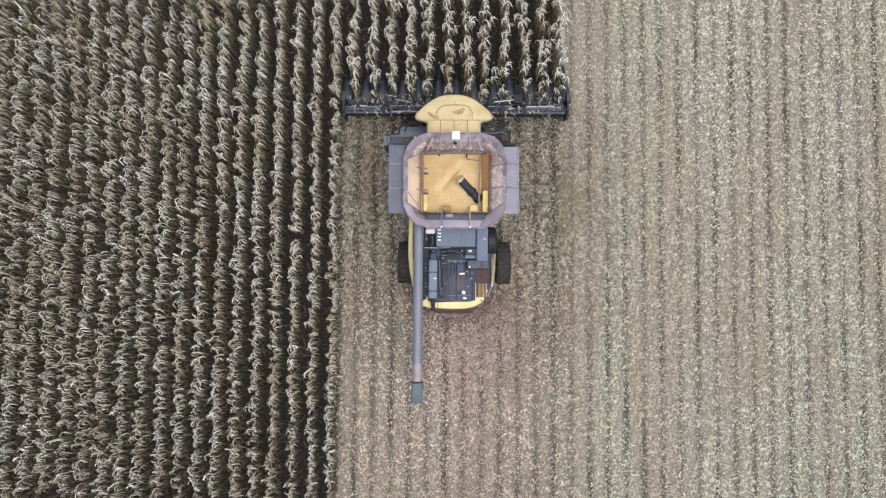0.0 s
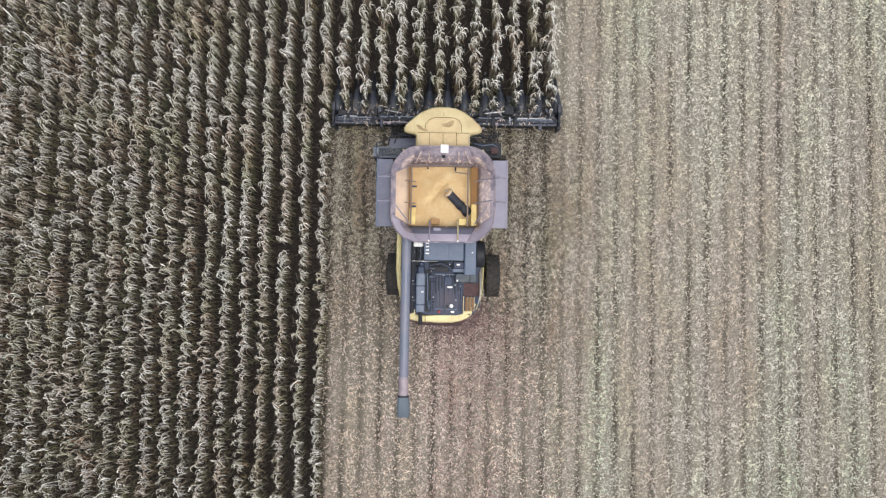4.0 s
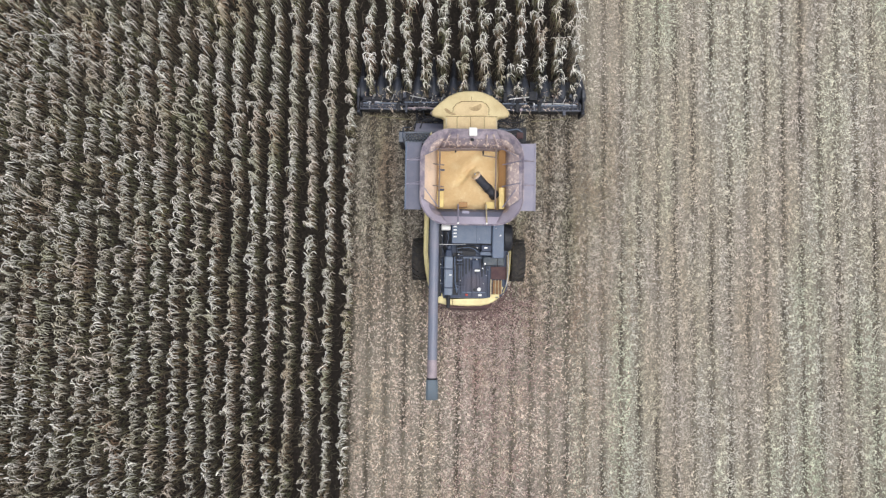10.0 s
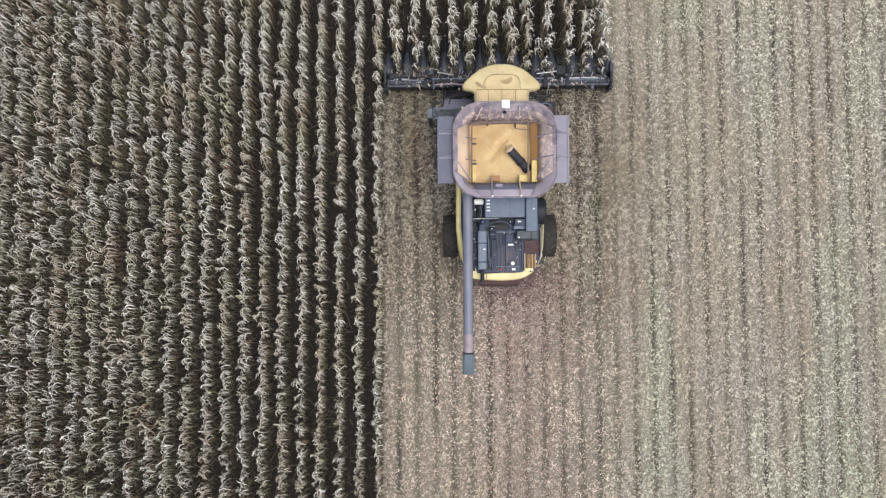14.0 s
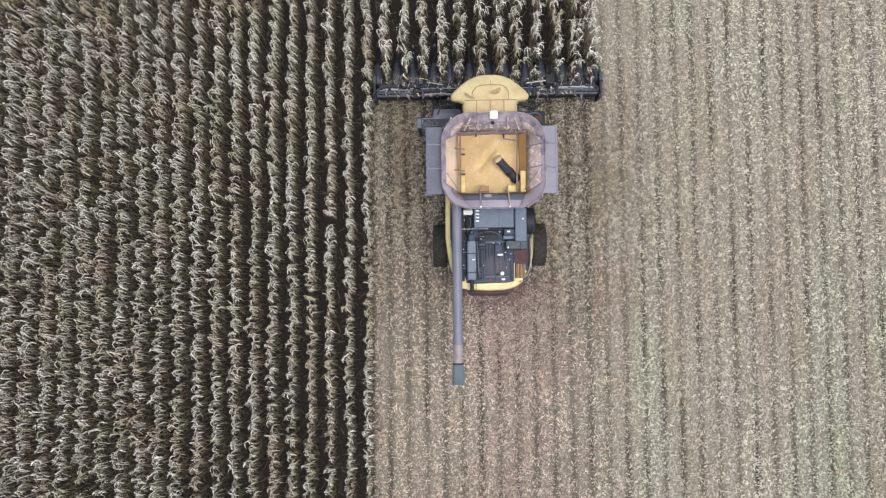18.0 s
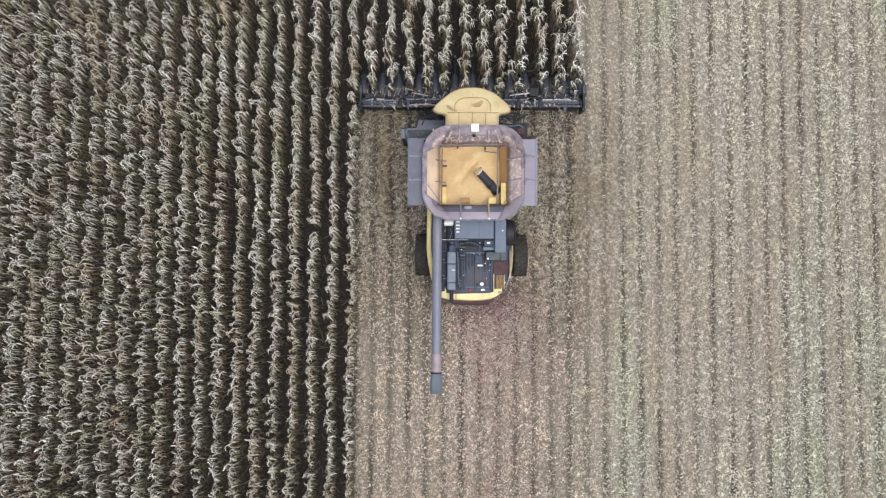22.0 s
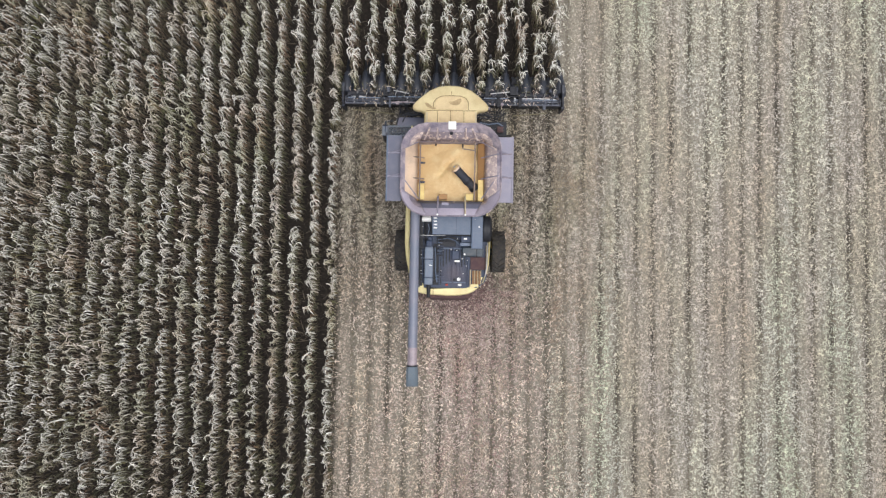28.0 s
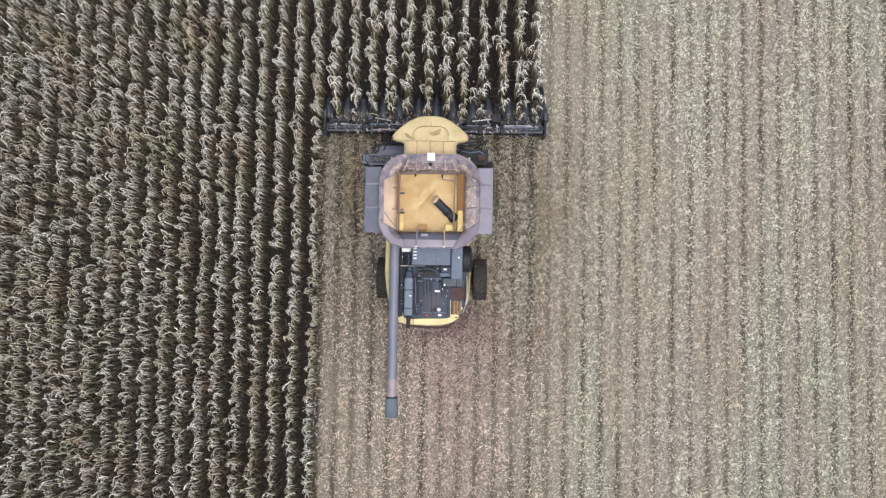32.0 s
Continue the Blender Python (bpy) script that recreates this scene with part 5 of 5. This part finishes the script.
tip_me = part("snout_tip", tube([(0, 4.0, 0.15), (0, 4.10, 0.13), (0, 4.16, 0.11)], [0.04, 0.045, 0.012], 8), M_STEEL, first, "pale worn tip").data
first.location = (row_x(0.5), 0, 0)
for k in range(1, 13):
    s = put("snout", first.data, header, pose(row_x(k + 0.5), 0.03 * math.sin(k * 2.1), 0, 0, 0, 1.2 * math.sin(k * 3.7)))
    s["label"] = "dark pointed row snout"
    put("hood", hood_me, s, Matrix.Identity(4))["label"] = "rounded dark hood"
    put("snout_tip", tip_me, s, Matrix.Identity(4))["label"] = "pale worn tip"
# row units: deck plates and gathering chains
unit = part("row_unit", box(-0.16, 0.16, 2.35, 3.05, 0.34, 0.42, 0.012), M_DARK, header, "dark steel row unit")
chain = box(-0.11, -0.06, 2.35, 3.0, 0.42, 0.46, 0.006)
box(0.06, 0.11, 2.35, 3.0, 0.42, 0.46, 0.006, chain)
for j in range(5):
    box(-0.12, -0.01, 2.42 + 0.13 * j, 2.45 + 0.13 * j, 0.44, 0.5, 0, chain)
    box(0.01, 0.12, 2.48 + 0.13 * j, 2.51 + 0.13 * j, 0.44, 0.5, 0, chain)
chain_me = part("gathering_chain", chain, M_DARK, unit, "dark oily gathering chain").data
unit.location = (row_x(1), 0, 0)
for k in range(2, 13):
    u = put("row_unit", unit.data, header, pose(row_x(k), 0, 0))
    u["label"] = "dark steel row unit"
    put("gathering_chain", chain_me, u, Matrix.Identity(4))
for sgn, x in ((-1, -4.66), (1, 4.62)):
    bm = loft([[Vector((x + dx, y, z)) for dx, z in ((-0.04, 0.2), (0.04, 0.2), (0.04, zt), (-0.04, zt))] for y, zt in ((1.52, 0.9), (1.72, 1.16), (2.3, 1.12), (3.0, 0.7))])
    bmesh.ops.recalc_face_normals(bm, faces=bm.faces)
    e = part("end_panel", bm, M_DARK, header, "grey end panel")
    part("end_bracket", box(x - 0.07, x + 0.07, 1.50, 1.60, 0.5, 1.05, 0.02), M_DARK, e)
    part("end_cap", box(x - 0.07, x + 0.07, 2.15, 2.5, 0.95, 1.2, 0.03), M_HOOD, e)
stay((-2.52, 2.17, 1.2), (-1.85, 2.03, 1.25), 0.022, M_STEEL, "strut", header)
stay((1.56, 2.05, 1.25), (2.37, 2.16, 1.2), 0.022, M_STEEL, "strut", header)
stay((2.16, 2.13, 1.2), (2.3, 1.95, 1.1), 0.022, M_STEEL, "strut", header)
stay((-4.3, 1.50, 0.55), (-2.5, 1.33, 0.55), 0.018, M_OLIVE, "guard_rod", header)
stay((2.55, 1.31, 0.55), (4.0, 1.44, 0.55), 0.018, M_OLIVE, "guard_rod", header)
for x in (-3.0, -2.1, 1.9, 2.8):
    part("mast", box(x - 0.07, x + 0.07, 1.52, 1.9, 1.0, 1.22, 0.03), M_BLACK, header)
for x in (-2.35, 2.05):
    part("gearbox", tube([(x, 1.62, 1.12), (x, 1.62, 1.26), (x, 1.62, 1.29)], [0.07, 0.07, 0.05], 12), M_PALE, header, "pale dusty gearbox cap")
for j in range(7):
    y0, z0 = 0.75 + 0.09 * j, 1.5 + 0.03 * (j % 3)
    for sgn in (-1, 1):
        xa, xb = sgn * (1.0 + 0.03 * j) - 0.05, sgn * (2.1 - 0.1 * (j % 4)) - 0.05
        pts = [(xa, y0 + 0.1, z0 + 0.1), ((xa + xb) / 2, y0 + 0.12 * math.sin(j), z0), (xb, y0 - 0.05, z0 - 0.1), (xb + sgn * 0.1, y0 + 0.5 - 0.06 * j, 1.15)]
        smooth(part("hose", tube(pts, 0.022, 6), (M_BLACK, M_DARK, M_BLACK)[j % 3], header))
for sgn, x in ((-1, -4.56), (1, 4.5)):
    hoop = [(x, 1.58, 1.14), (x - sgn * 0.03, 1.9, 1.18), (x - sgn * 0.18, 1.98, 1.18), (x - sgn * 0.34, 1.9, 1.18), (x - sgn * 0.36, 1.6, 1.14)]
    part("end_hoop", tube(hoop, 0.02, 8), M_GUNMETAL, header, "grey tubular end hoop")
# bluish highlights along the header's rails are put in their colour
for x0, x1, y, z in ((-4.45, -2.9, 1.86, 1.17), (-2.75, -1.35, 1.90, 1.2), (1.3, 2.3, 1.88, 1.2), (2.55, 4.35, 1.84, 1.17)):
    part("highlight_rail", box(x0, x1, y - 0.022, y + 0.022, z - 0.03, z, 0.008), M_SILENCER, header, "blue-grey rail coloured with its bluish highlight")
for x in (-4.1, -3.55, -1.75, 1.65, 3.05, 3.85):
    smooth(part("knuckle", tube([(x, 1.72, 1.08), (x, 1.72, 1.2), (x, 1.72, 1.22)], [0.055, 0.055, 0.035], 10), M_GUNMETAL, header, "worn grey knuckle"))
for x in (-1.62, -1.42, 1.34, 1.5):
    smooth(part("hydraulic_coupler", tube([(x, 1.46, 1.05), (x, 1.46, 1.2), (x, 1.46, 1.23)], [0.06, 0.06, 0.04], 12), M_PALE, header, "pale dusty coupler"))
part("gear_cover", box(2.36, 2.74, 2.05, 2.42, 0.8, 1.14, 0.04), M_BLACK, header)
for j, (x0, x1) in enumerate(((-2.3, -1.1), (-2.0, -0.9), (1.1, 2.2))):
    pts = [(x0, 1.6, 1.1), (x0 + 0.15, 1.2, 1.25 + 0.05 * j), ((x0 + x1) / 2, 1.0 - 0.08 * j, 1.5), (x1, 1.15, 1.7)]
    smooth(part("hose", tube(pts, 0.025, 8), M_BLACK, header))
for i, x in enumerate(np.linspace(-4.2, 4.1, 12)):
    part("clip", box(x - 0.03, x + 0.03, 1.66, 1.92, 1.02, 1.15, 0.008), M_STEEL if i % 3 == 0 else M_DARK, header)


# ---- grain in the tank ----
def grain_heap():
    nx, ny = 60, 56
    gx, gy = np.meshgrid(np.linspace(TX0, TX1, nx), np.linspace(TY0, TY1, ny), indexing="ij")
    d = np.hypot(gx - 0.08, gy + 1.45)
    z = 3.66 - 0.30 * np.clip(d, 0, 1.4) - 0.06 * np.sin(gx * 3 + gy * 2) * 0.4
    z += 0.02 * np.sin(gx * 5 + 1.5 * np.sin(gy * 4)) * np.sin(gy * 6) + 0.006 * rng.standard_normal(z.shape)
    z -= 0.15 * np.exp(-(((gx + 0.25) - 1.0 * (gy + 1.5)) / 0.16) ** 2 - ((gx + 0.25 + gy + 1.5) / 0.55) ** 2)
    z += 0.05 * np.exp(-((gx + 0.35) ** 2 + (gy + 1.2) ** 2) / 0.05) - 0.05 * np.exp(-((gx + 0.45) ** 2 + (gy + 1.75) ** 2) / 0.04)
    z += 0.03 * np.exp(-((gx + 0.05) ** 2 + (gy + 1.3) ** 2) / 0.06) * np.sin(gx * 23 + 3 * np.sin(gy * 17))
    i = (np.arange(nx - 1)[:, None] * ny + np.arange(ny - 1)[None, :]).ravel()
    return mesh_from("maize_grain", np.stack([gx, gy, z], -1).reshape(-1, 3), np.stack([i, i + ny, i + ny + 1, i + 1], 1), M_GRAIN)


grain = tagged(new("maize_grain", grain_heap()), "heap of golden maize kernels filling the tank", "grain", kind="stuff")
smooth(grain, 60)

# torn leaves and husks caught on the header
def caught(n, y0, y1, high, material):
    out_v, out_q, base = [], [], 0
    for i in range(n):
        x = rng.uniform(-4.4, 4.35)
        if i % 3 == 0:
            x = rng.choice([-3.35, -2.95, 2.2, 3.3]) + rng.normal(0, 0.2)
        y, z = rng.uniform(y0, y1), 1.14 if rng.random() < high else 0.93
        if z > 1:
            y = rng.uniform(1.6, 1.95)
        v, q = leaf(rng, 0, rng.uniform(0, 6.28), rng.uniform(0.06, 0.38), rng.uniform(0.014, 0.034), 4)
        v = v * np.array([1, 1, 0.35]) + np.array([x, y, z])
        out_v.append(v)
        out_q.append(q + base)
        base += len(v)
    return mesh_from("caught_leaves", np.concatenate(out_v), np.concatenate(out_q), material)


tagged(new("crushed_leaves", caught(190, 2.12, 2.6, 0.0, M_MIDLEAF)), "crushed brown maize leaves lying on the row hoods", "crop residue", kind="stuff")
tagged(new("caught_leaves", caught(240, 1.7, 2.5, 0.35, M_FRESH)), "torn pale maize leaves caught on the header", "crop residue", kind="stuff")
